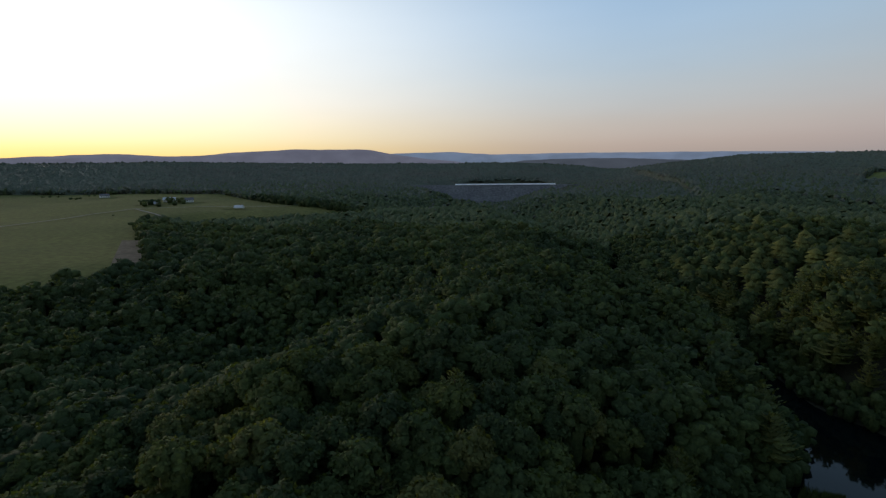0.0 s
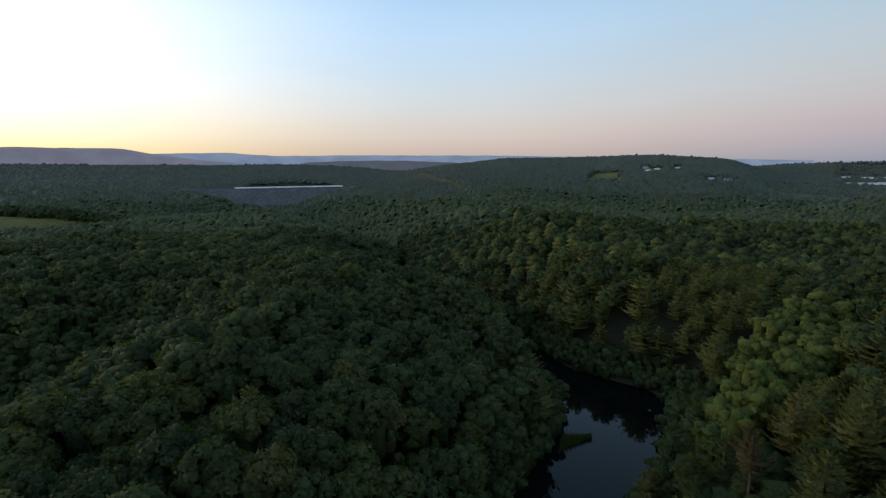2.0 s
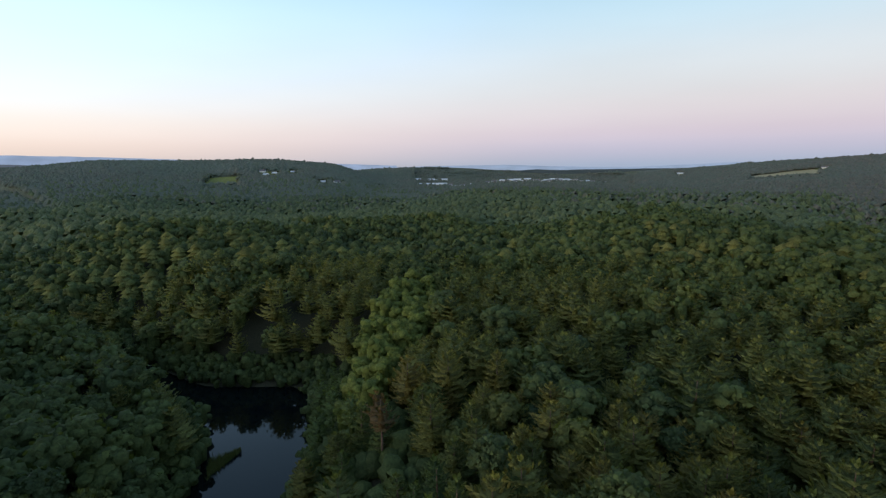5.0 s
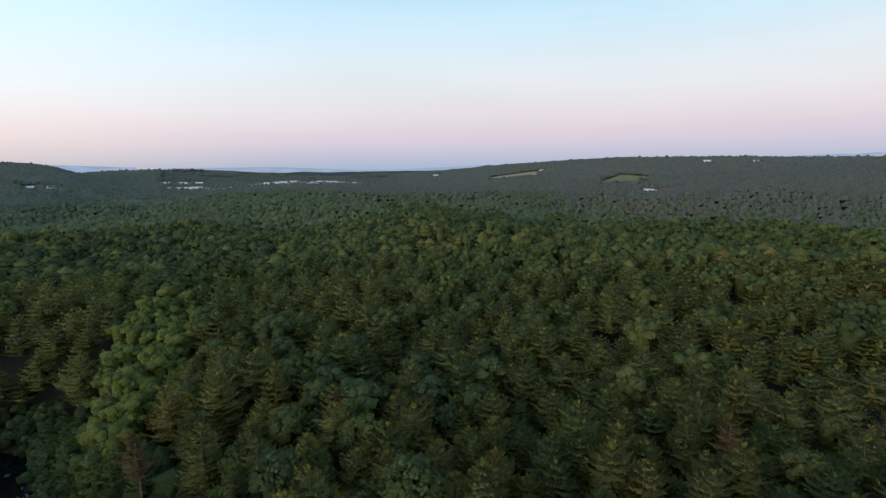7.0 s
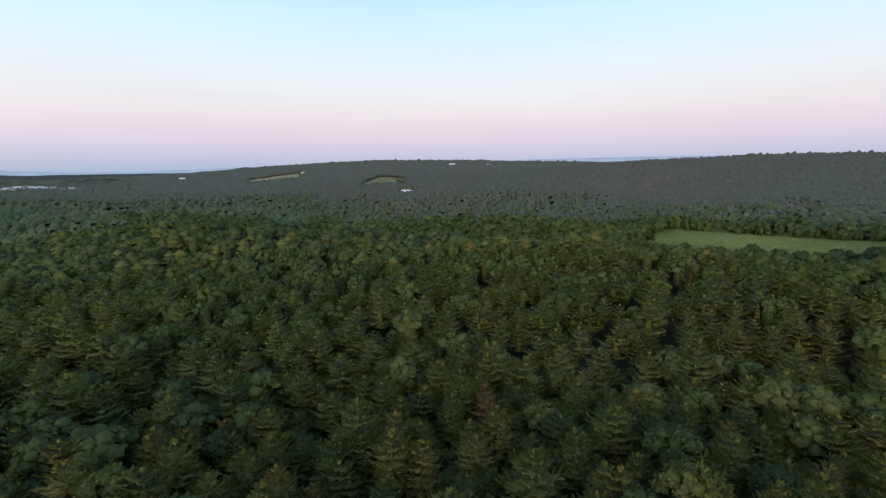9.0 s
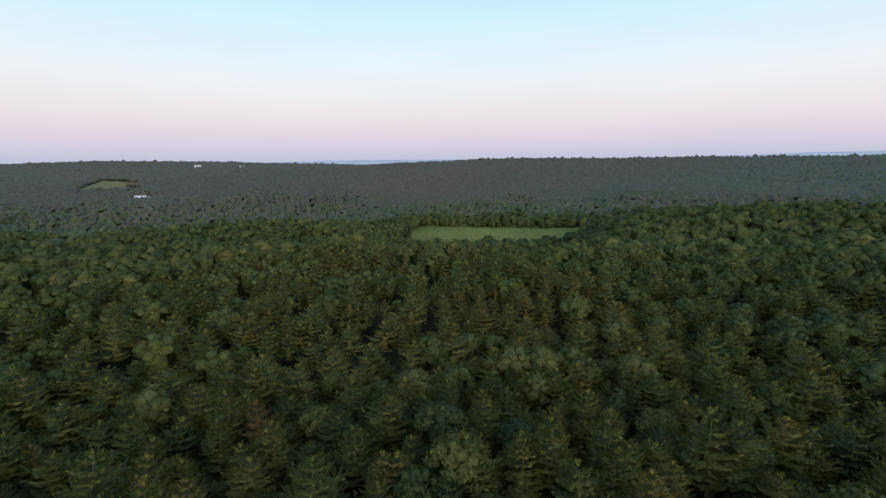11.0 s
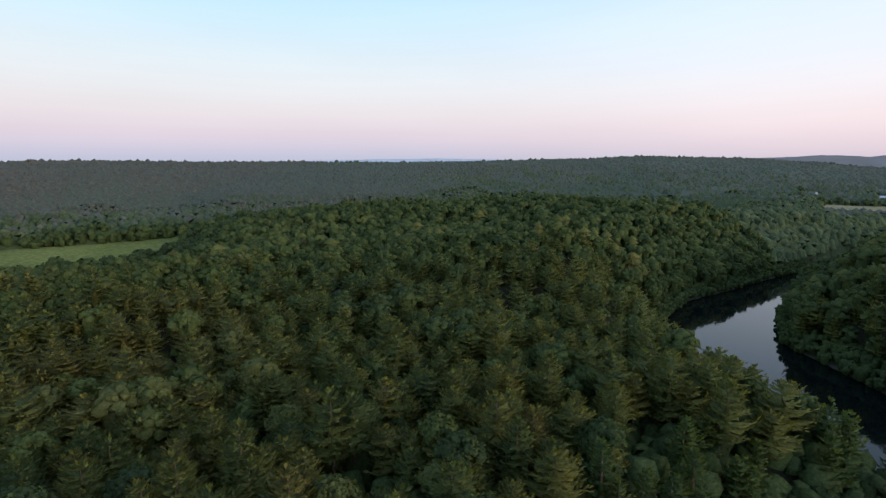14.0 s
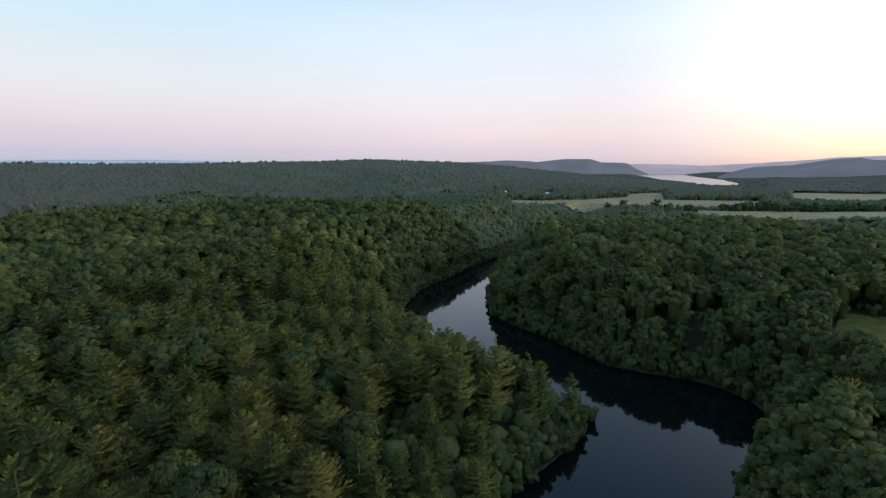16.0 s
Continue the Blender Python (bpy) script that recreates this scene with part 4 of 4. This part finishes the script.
def plantable(x, y, rng, low=False, part=0.05):
    """Where trees may stand: off the water and the fields, and low or few where they would hide houses from the camera.
    """
    ok = water_gap(x, y) > 3.2 - 2 * step(170, 260, y)
    d, (w,) = to_line(x, y, THICKET)
    ok &= d > w + 1.5
    for poly in POLYS:
        ok &= ~inside(x, y, poly)
    yard = np.zeros(len(x), bool)
    for cx, cy, rad in CLEAR:
        ok &= np.hypot(x - cx, y - cy) > rad
    for poly in LOWS:
        yard |= inside(x, y, poly)
    for cx, cy, rad in LOW_SPOTS:
        yard |= np.hypot(x - cx, y - cy) < rad
    b, r = bearings(x, y), np.hypot(x, y)
    town = (b < -62) & (b > -86) & (r > 1150) & (r < 2150)
    west = (b < -237) & (b > -250) & (r > 1260)       # kept to low scrub so the lake shows from the camera
    ok &= (yard | town | west) if low else ~west & ~yard & (~town | (rng.uniform(0, 1, len(x)) < part))
    ok &= to_line(x, y, LAKE)[0] - to_line(x, y, LAKE)[1][0] > 45
    ok &= ~((np.hypot((x - BASIN[0]) / 1.1, y - BASIN[1]) < 98) & (r > 1080))
    return ok


def lattice(r0, r1, cell, rng, low=False):
    """Jittered planting between two radii."""
    n = int((r1 + 120) / (0.87 * cell)) + 2
    i, j = np.meshgrid(np.arange(-n, n + 1), np.arange(-n, n + 1))
    x = (i + 0.5 * (j % 2)) * cell + rng.uniform(-0.4, 0.4, i.shape) * cell
    y = j * cell * 0.87 + rng.uniform(-0.4, 0.4, i.shape) * cell
    r = np.hypot(x, y) + (90 + 140 * step(300, 450, np.hypot(x, y))) * fractal(x, y, 80, 41) * step(60, 200, np.hypot(x, y))    # uneven seams between kinds
    k = (r >= r0) & (r < r1)
    x, y = x[k], y[k]
    ok = plantable(x, y, rng, low)
    return x[ok], y[ok]


def bearings(x, y):
    b = np.degrees(np.arctan2(-x, y))
    return np.where(b > 80, b - 360, b)


# how high the woods reach, seen from the hovering place: far slopes behind a ridge need few trees
LINES, STEPS = np.radians(np.arange(0, 360, 0.5)), np.arange(60, 2300, 12.0)
sx, sy = -np.sin(LINES)[:, None] * STEPS[None], np.cos(LINES)[:, None] * STEPS[None]
RISE = np.maximum.accumulate((terrain(sx, sy) + 8 - EYE) / STEPS[None], 1)


def behind(x, y, top=15):
    r = np.hypot(x, y)
    i = np.round(np.degrees(np.arctan2(-x, y)) / 0.5).astype(int) % len(LINES)
    j = np.clip(((r - 25 - STEPS[0]) / 12).astype(int), 0, len(STEPS) - 1)
    return (terrain(x, y) + top - EYE) / r < RISE[i, j]


def pine_share(x, y):
    """How much of the wood is pine: the hill inside the river bend, and the steep eastern bank."""
    b, r = bearings(x, y), np.hypot(x, y)
    hill = step(-44, -56, b) * step(-236, -224, b) * step(380, 170, r + 150 * fractal(x, y, 60, 31)) * 0.82
    bank = step(-22, -34, b) * step(-64, -54, b) * step(130, 150, r) * step(460, 330, r) * 0.6
    return np.clip(hill + bank + 0.05, 0, 1)


def hue(x, y, rng):
    """Place of each tree on its kind's scale of colours: stands of like trees, browner to the south-east, the far ones
    for a haze tint.
    """
    b, r = bearings(x, y), np.hypot(x, y)
    patch = 0.5 + 1.5 * fractal(x, y, 75, 61)
    brown = step(-90, -112, b) * step(-180, -160, b)
    # far brown tint painted in place of the purplish haze on that ridge
    far = brown * (0.8 + 1.6 * fractal(x, y, 210, 67)) * step(700, 1000, r)
    wide = step(600, 900, r)
    patch = patch * (1 - 0.5 * wide) + wide * 1.1 * fractal(x, y, 260, 71) + 0.6 * far + 0.5 * brown * step(360, 260, r)
    patch = patch - 0.3 * step(-84, -60, b) * step(500, 800, r) - 0.4 * step(-80, -60, b) * step(500, 350, r)
    return np.clip(0.45 * rng.uniform(0, 1, len(x)) + 0.55 * patch, 0, 1)


def plant(x, y, z, rng, forms):
    """Joins scaled and turned copies of given shapes into arrays."""
    V, F, T, N, off = [], [], [], [], 0
    pick = rng.integers(0, len(forms), len(x))
    for k, (v, f, n) in enumerate(forms):
        s = np.where(pick == k)[0]
        if not len(s):
            continue
        a = rng.uniform(0, 2 * math.pi, len(s))
        g = rng.uniform(0.8, 1.18, len(s))
        w = g * rng.uniform(0.9, 1.15, len(s))
        c, d = np.cos(a)[:, None], np.sin(a)[:, None]
        vx = (v[None, :, 0] * c - v[None, :, 1] * d) * w[:, None] + x[s][:, None]
        vy = (v[None, :, 0] * d + v[None, :, 1] * c) * w[:, None] + y[s][:, None]
        vz = v[None, :, 2] * g[:, None] + z[s][:, None]
        V.append(np.stack([vx, vy, vz], -1).reshape(-1, 3))
        N.append(np.stack([n[None, :, 0] * c - n[None, :, 1] * d, n[None, :, 0] * d + n[None, :, 1] * c, np.broadcast_to(n[None, :, 2], vx.shape)], -1).reshape(-1, 3))
        F.append((f[None] + (np.arange(len(s)) * len(v))[:, None, None]).reshape(-1, f.shape[1]) + off)
        T.append(np.repeat(hue(x[s], y[s], rng), len(v)))
        off += len(s) * len(v)
    return np.concatenate(V), np.concatenate(F), np.concatenate(T), np.concatenate(N)


def stuff(name, label, x, y, rng, forms, mat, sink=0.3):
    if not len(x):
        return
    v, f, t, n = plant(x, y, terrain(x, y) - sink, rng, forms)
    tagged(new(name, raw_mesh(name, v, f, mat, True, t, n)), label, "forest", kind="stuff")


# near wood: trees that can be told apart, up to 300 of a kind, then the joined rest
NEAR, CLOSE, MID, FAR, RIDGE, END = 170.0, 290.0, 480.0, 850.0, 1200.0, 2150.0


def mixed_wood(r0, r1, rng):
    """Broadleaf trees stand closer than pines: one planting of each, thinned by the share of pines."""
    x0, y0 = lattice(r0, r1, 6.5, rng)
    x1, y1 = lattice(r0, r1, 8.0, rng)
    keep = np.concatenate([rng.uniform(0, 1, len(x0)) > pine_share(x0, y0), rng.uniform(0, 1, len(x1)) < pine_share(x1, y1)])
    pine = np.concatenate([np.zeros(len(x0), bool), np.ones(len(x1), bool)])
    return np.concatenate([x0, x1])[keep], np.concatenate([y0, y1])[keep], pine[keep]


x, y, is_pine = mixed_wood(22, NEAR, rng)
b = bearings(x, y)
# half the trees go where the camera never turns
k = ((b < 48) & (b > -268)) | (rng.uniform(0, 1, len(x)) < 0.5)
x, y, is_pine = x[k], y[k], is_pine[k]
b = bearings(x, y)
in_view = (b < 46) & (b > -266) & (np.hypot(x, y) > 40)
gap = water_gap(x, y)
on_bank = (gap < 24) & (b < -48) & (b > -238) & (rng.uniform(0, 1, len(x)) < 0.75)      # the sunlit-looking fringe of the hill, by brighter leaf colours
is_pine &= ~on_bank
order = np.argsort(np.hypot(x, y))
tall = []
for want, forms, group in ((False, OAKS, "broadleaf trees near the river"), (True, PINES, "pines on the river hill")):
    idx = [i for i in order if in_view[i] and is_pine[i] == want]
    single = set(idx[:300])
    for i in idx[:300]:
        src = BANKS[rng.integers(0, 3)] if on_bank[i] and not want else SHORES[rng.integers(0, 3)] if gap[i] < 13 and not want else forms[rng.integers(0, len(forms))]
        s = rng.uniform(0.78, 1.15)
        m = Matrix.Translation((x[i], y[i], float(terrain(x[i], y[i])) - 0.3)) @ Matrix.Rotation(rng.uniform(0, 6.28), 4, "Z") @ Matrix.Diagonal((s * rng.uniform(0.92, 1.12), s, s * rng.uniform(0.92, 1.1), 1))
        tagged(copy_thing(src, m), group="conifers on the river bank" if on_bank[i] and not want else group)
    rest = np.array([i for i in range(len(x)) if is_pine[i] == want and i not in single])
    if not want:
        bright_bank = rest[on_bank[rest]]
        bank_wood = (x[bright_bank], y[bright_bank])
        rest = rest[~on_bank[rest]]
    tall.append((x[rest], y[rest]))
for bx, by in ((92, -59), (89, 57)):
    copy_thing(RUST, Matrix.Translation((bx, by, float(terrain(bx, by)) - 0.3)))
for src in (*OAKS, *PINES, *BANKS, *SHORES, RUST):
    for o in (*src.children, src):
        bpy.data.objects.remove(o)

oak_near = [oak_crown(rng, 16, 160, 0.9, 14.0 + 0.7 * k, 3.9 + 0.15 * k, 0.3, 0.24, 4) for k in range(6)]
oak_mid = [oak_crown(rng, 8, 46, 1.1, 13.8 + 0.7 * k, 3.8 + 0.15 * k) for k in range(7)]
oak_low = [oak_crown(rng, 4, 8, 1.5, 13.5 + 0.7 * k, 3.7 + 0.15 * k) for k in range(7)]
bush = [oak_crown(rng, 2, 7, 1.0, 4.6 + 0.9 * k, 2.2 + 0.2 * k, 0.1) for k in range(4)]
pine_near = [pine_crown(rng, 7, 8, 7, 14.5 + 0.85 * k, 5.0 + 0.18 * k, 0.38, 0.52) for k in range(6)]
pine_mid = [pine_crown(rng, 6, 7, 4, 14.5 + 0.9 * k, 4.9 + 0.16 * k, 0.44, 0.72, 0.26) for k in range(6)]
pine_low = [star_pine(rng, 14.5 + 0.8 * k, 4.5 + 0.15 * k, 4, 6, 0.45) for k in range(6)]
bank_mid = [pine_crown(rng, 8, 5, 4, 13.5 + 0.8 * k, 3.6 + 0.12 * k, 0.14, 0.7) for k in range(5)]
oak_far = [dome(rng, 12.8 + 0.3 * k, 3.7 + 0.13 * k, 5, False, 2.0) for k in range(9)]
wood_mid = [cap(rng, 12.0 + 0.2 * k, 4.6 + 0.12 * k, 6, 1.4) for k in range(10)]
edge_wood = [oak_crown(rng, 3, 4, 2.0, 9.5 + 0.6 * k, 4.4 + 0.2 * k, 0.1) for k in range(8)]
wood_far = [cap(rng, 12.0 + 0.2 * k, 5.6 + 0.15 * k, 5, 0.9) for k in range(8)]

shore_mid = [oak_crown(rng, 10, 90, 1.05, 13.5 + 0.8 * k, 4.1 + 0.17 * k, 0.1, 0.24, 9) for k in range(5)]


def wood(name, label, x, y, rng, forms, mat):
    """Trees by the river carry boughs down to the water."""
    shore = water_gap(x, y) < 13
    stuff(name, label, x[~shore], y[~shore], rng, forms, mat)
    stuff("shore_wood", "leafy trees along the river with boughs down to the water", x[shore], y[shore], rng, shore_mid, mat)


wood("broadleaf_wood", "broadleaf trees filling the near canopy", *tall[0], rng, oak_near, M_OAK_STUFF)
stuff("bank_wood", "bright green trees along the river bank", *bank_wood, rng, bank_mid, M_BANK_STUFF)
x, y = lattice(35, NEAR, 4.4, rng)
k = pine_share(x, y) > 0.4
stuff("undergrowth", "dark leafy saplings filling the floor between the pines", x[k], y[k], rng, [dome(rng, 4.5 + 0.8 * k_, 2.3 + 0.2 * k_, 6, True) for k_ in range(5)], M_OAK_STUFF)
stuff("pine_wood", "pines filling the near canopy", *tall[1], rng, pine_near, M_PINE_STUFF)


def edge(x, y):
    """Trees that stand at the edge of a field, a yard or a clearing."""
    hit = np.zeros(len(x), bool)
    for dx, dy in ((10, 0), (-10, 0), (0, 10), (0, -10)):
        for poly in POLYS:
            hit |= inside(x + dx, y + dy, poly)
        for cx, cy, rad in CLEAR:
            hit |= np.hypot(x + dx - cx, y + dy - cy) < rad
    return hit


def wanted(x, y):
    """Plants more thinly outside the camera's turning arc and on the slopes behind the ridges, hidden from it."""
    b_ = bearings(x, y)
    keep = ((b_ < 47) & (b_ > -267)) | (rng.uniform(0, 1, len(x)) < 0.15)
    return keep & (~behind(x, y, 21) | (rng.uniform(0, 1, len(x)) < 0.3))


LABELS = {"broadleaf_forest": "closed canopy of dark-green broadleaf trees", "pine_forest": "stand of olive-green pines",
          "distant_forest": "distant green canopy of broadleaf trees", "valley_forest": "dusky woods on the valley sides"}
for r0, r1, cell, kinds in (
        (NEAR, CLOSE, 0, (("broadleaf_forest", oak_mid, M_OAK_STUFF), ("pine_forest", pine_mid, M_PINE_STUFF))),
        (CLOSE, MID, 0, (("broadleaf_forest", oak_low, M_OAK_STUFF), ("pine_forest", pine_low, M_PINE_STUFF))),
        (MID, FAR, 6.7, (("distant_forest", oak_far, M_HAZED_OAK), ("valley_forest", oak_far, M_HAZED_WOODS))),
        (FAR, RIDGE, 7.2, (("distant_forest", wood_mid, M_HAZED_OAK), ("valley_forest", wood_mid, M_HAZED_WOODS)))):
    if r1 <= MID:
        x, y, second = mixed_wood(r0, r1, rng)
    else:
        x, y = lattice(r0, r1, cell, rng)
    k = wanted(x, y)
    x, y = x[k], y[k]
    r = np.hypot(x, y)
    if r1 <= MID:
        second = second[k]
    else:
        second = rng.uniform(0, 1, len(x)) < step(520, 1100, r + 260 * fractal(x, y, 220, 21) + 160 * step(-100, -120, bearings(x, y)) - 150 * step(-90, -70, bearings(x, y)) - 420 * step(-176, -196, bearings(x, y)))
    rim = edge(x, y)
    for (name, forms, mat), pick in zip(kinds, (~second, second)):
        if r0 >= MID:
            if r1 <= FAR:
                ex, ey = np.repeat(x[rim & pick], 2), np.repeat(y[rim & pick], 2)
                stuff("wood_edge", "leafy wood edge down to the ground", ex + rng.uniform(-5, 5, len(ex)), ey + rng.uniform(-5, 5, len(ex)), rng, edge_wood, M_OAK_STUFF)
            else:
                stuff("wood_edge", "leafy wood edge down to the ground", x[rim & pick], y[rim & pick], rng, edge_wood, mat)
            pick = pick & ~rim
        (wood if name == "broadleaf_forest" else stuff)(name, LABELS[name], x[pick], y[pick], rng, forms, mat)
    if r1 <= FAR:
        ex, ey = np.repeat(x[rim], 2), np.repeat(y[rim], 2)
        stuff("edge_scrub", "scrub along the foot of the wood", ex + rng.uniform(-4.5, 4.5, len(ex)), ey + rng.uniform(-4.5, 4.5, len(ex)), rng, bush, M_OAK_STUFF)
x, y = lattice(RIDGE, END, 9.4, rng)
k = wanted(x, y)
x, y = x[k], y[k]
stuff("ridge_forest", "hazy unbroken woods on the far ridges", x, y, rng, wood_far, M_HAZED_WOODS)
x, y = lattice(950, END, 20, rng)
i = np.round(np.degrees(np.arctan2(-x, y)) / 0.5).astype(int) % len(LINES)
k = ((terrain(x, y) + 8 - EYE) / np.hypot(x, y) > RISE[i, -1] - 0.0006) & (fractal(x, y, 120, 83) > 0.0)        # only where they stand on the skyline the camera sees
stuff("emergent_trees", "taller trees standing out of the far woods", x[k], y[k], rng, [dome(rng, 13.6 + 0.6 * k_, 3.8 + 0.4 * k_, 6, False, 1.8) for k_ in range(5)], M_HAZED_WOODS)


# the closed mass of boughs below the far tree tops
def boughs(name, label, r0, r1, dr, mat, level):
    rr, aa = np.arange(r0, r1 + dr, dr), np.radians(np.arange(0, 360, 0.5))
    ux, uy = -np.sin(aa)[None, :] * rr[:, None], np.cos(aa)[None, :] * rr[:, None]
    uf = grid_faces(len(rr), len(aa), True)
    mx, my = ux.ravel()[uf].mean(1), uy.ravel()[uf].mean(1)
    scrub = plantable(mx, my, rng, low=True)
    ok = plantable(mx, my, rng, part=0.0) | scrub
    ug = terrain(ux, uy).ravel()
    up = level + fractal(ux, uy, 45, 51).ravel() * 1.6
    drop = np.zeros(up.size)
    np.maximum.at(drop, uf[scrub].ravel(), 0.82)
    np.maximum.at(drop, uf[~ok].ravel(), 0.95)          # down to the ground at every clearing
    used, back = np.unique(uf[ok], return_inverse=True)
    uv = np.stack([ux.ravel(), uy.ravel(), ug + up * (1 - drop)], -1)[used]
    tagged(new(name, raw_mesh(name, uv, back.reshape(-1, 4), mat, True, hue(uv[:, 0], uv[:, 1], rng))), label, "forest", kind="stuff")


boughs("middle_boughs", "closed mass of green boughs under the tree tops", 400, 860, 12.0, M_HAZED_OAK, 9.5)
boughs("far_boughs", "closed mass of boughs in the far woods", 860, END, 14.0, M_HAZED_WOODS, 9.9)
shrub = [cap(rng, 4.2 + 0.6 * k, 3.4 + 0.25 * k, 5, 0.8) for k in range(6)]
x, y = lattice(600, END, 7.5, rng, True)
k = (rng.uniform(0, 1, len(x)) < np.where((bearings(x, y) < -62) & (bearings(x, y) > -86), 0.4, 0.85)) & ~behind(x, y, 8)
stuff("garden_shrubs", "low trees and hedges where taller ones would block the view", x[k], y[k], rng, shrub, M_HAZED_WOODS)

# a brighter thicket of young trees along the shoulder of the hill
i, j = np.meshgrid(np.arange(100, 260, 3.3), np.arange(60, 140, 3.3))
x, y = i.ravel() + rng.uniform(-1.4, 1.4, i.size), j.ravel() + rng.uniform(-1.4, 1.4, i.size)
d, (w,) = to_line(x, y, THICKET)
k = (d < w) & (water_gap(x, y) > 2)
young = [oak_crown(rng, 5, 12, 0.9, 9.0 + 1.3 * k_, 2.2 + 0.2 * k_, 0.1) for k_ in range(5)]
stuff("hill_thicket", "bright yellow-green thicket on the hill shoulder", x[k], y[k], rng, young, M_THICKET)

# bushes that hang over the waterline
i, j = np.meshgrid(np.arange(-480, 480, 2.7), np.arange(-480, 480, 2.7))
x, y = i.ravel() + rng.uniform(-1.3, 1.3, i.size), j.ravel() + rng.uniform(-1.3, 1.3, i.size)
k = (np.hypot(x, y) < 480) & (np.hypot(x, y) > 45)
x, y = x[k], y[k]
g = water_gap(x, y)
k = (g > -0.9) & (g < np.where(np.hypot(x, y) < 260, 10, 6.5))
x, y = x[k], y[k]
stuff("shore_bushes", "leafy bushes and saplings overhanging the waterline", x, y, rng, bush, M_OAK_STUFF, 0.6)

# ======== farm and shore details ========
track("road_farm", "pale gravel farm track across the fields", [(58, 500), (41.6, 640), (35, 730), (31.6, 770), (26, 760), (22.3, 745), (17, 730)], 4.0)
track("road_path", "worn pale path along the wood's edge", [(31.6, 765), (30.2, 690), (29.0, 640)], 3.0)


def lone_tree(b_, r, scale, src):
    hx, hy = (float(v) for v in bearing(b_, r))
    v, f, nn = src
    root = new("field_tree")
    crown = new("crown", raw_mesh("crown", v * scale * np.array([1.3, 1.3, 0.95]), f, M_OAK, normals=nn))
    crown.parent = root
    bm = limb(bmesh.new(), (0, 0, -0.5), (0, 0, 8 * scale), 0.3, 0.15)
    part("trunk", bm, M_BARK, root)
    root.matrix_world = Matrix.Translation((hx, hy, float(terrain(hx, hy)) + 0.3))
    return tagged(root, "round dark tree standing in the farm fields", "tree", "farm trees")


for b_, r, sc in ((30.8, 862, 0.8), (30.3, 880, 1.0), (29.7, 890, 0.9), (29.6, 852, 0.7), (28.6, 895, 1.0), (28.2, 862, 0.8), (27.7, 900, 0.95), (27.4, 880, 0.7), (31.0, 890, 0.9), (28.9, 915, 0.9),
                  (36.6, 1010, 0.6), (36.2, 1005, 0.6), (35.9, 1015, 0.55), (38.6, 1060, 0.5), (38.1, 1060, 0.5), (37.5, 1060, 0.5), (35.2, 1060, 0.45), (34.8, 1060, 0.45), (33.5, 700, 0.3), (33.6, 1080, 0.9), (33.2, 1085, 0.8)):
    lone_tree(b_, r - (52 if 840 < r < 950 else 0), sc * (1.2 if sc > 0.65 else 1.0), edge_wood[int(r) % 5])

# pale boulders at the waterline
M_ROCK = paint("pale_rock", (0.5, 0.48, 0.44), 0.85)
for hx, hy, sz in ((88, 106, 0.8), (-222, -297, 1.0), (-231, -301, 0.7), (-300, -338, 0.9), (-262, -312, 0.8), (-119, -93, 0.5)):
    v = ICO2_V * sz * rng.uniform(0.75, 1.2, (len(ICO2_V), 1)) * np.array([1.2, 0.9, 0.6])
    for _ in range(12):
        g0 = float(water_gap(hx, hy))
        gx_, gy_ = float(water_gap(hx + 0.5, hy)) - g0, float(water_gap(hx, hy + 0.5)) - g0
        hx, hy = hx + gx_ * 2 * (0.2 - g0) * 0.5, hy + gy_ * 2 * (0.2 - g0) * 0.5
    rock = new("boulder", raw_mesh("boulder", v, ICO2_F, M_ROCK))
    rock.location = (hx, hy, max(float(terrain(hx, hy)), 0) + 0.15)
    tagged(rock, "pale weathered boulder at the waterline", "rock")


# a bed of reeds on the spit in the cove
REED_FROM, REED_TO = (86.0, 111.0), (96.5, 110.0)
M_REED = leaf_material("reed_blades", [(0.0, (0.075, 0.100, 0.034)), (0.6, (0.100, 0.120, 0.038)), (1.0, (0.150, 0.140, 0.060))], False)
n = 2600
ru, rv = rng.uniform(-1, 1, n), rng.normal(0, 0.38, n)
rx, ry = REED_FROM[0] + (REED_TO[0] - REED_FROM[0]) * (ru + 1) / 2, REED_FROM[1] + (REED_TO[1] - REED_FROM[1]) * (ru + 1) / 2
rx, ry = rx + rv * 3.4 * (1.15 - ru) * 0.6, ry + rv * 3.4 * (1.15 - ru) * 0.6
a = rng.uniform(0, 6.28, n)
hgt_ = rng.uniform(0.7, 1.7, n)
lean = rng.normal(0, 0.3, (2, n))
base = np.stack([rx, ry, np.full(n, -0.3)], -1)
side = np.stack([np.cos(a), np.sin(a), a * 0], -1) * 0.09
tip = base + np.stack([lean[0], lean[1], hgt_ + 0.3], -1)
tagged(new("reed_bed", raw_mesh("reed_bed", np.stack([base - side, base + side, tip], 1).reshape(-1, 3), np.arange(3 * n).reshape(-1, 3), M_REED, False, np.repeat(rng.uniform(0, 1, n), 3))),
       "pale green reeds growing out of the shallow cove", "reeds", kind="stuff")
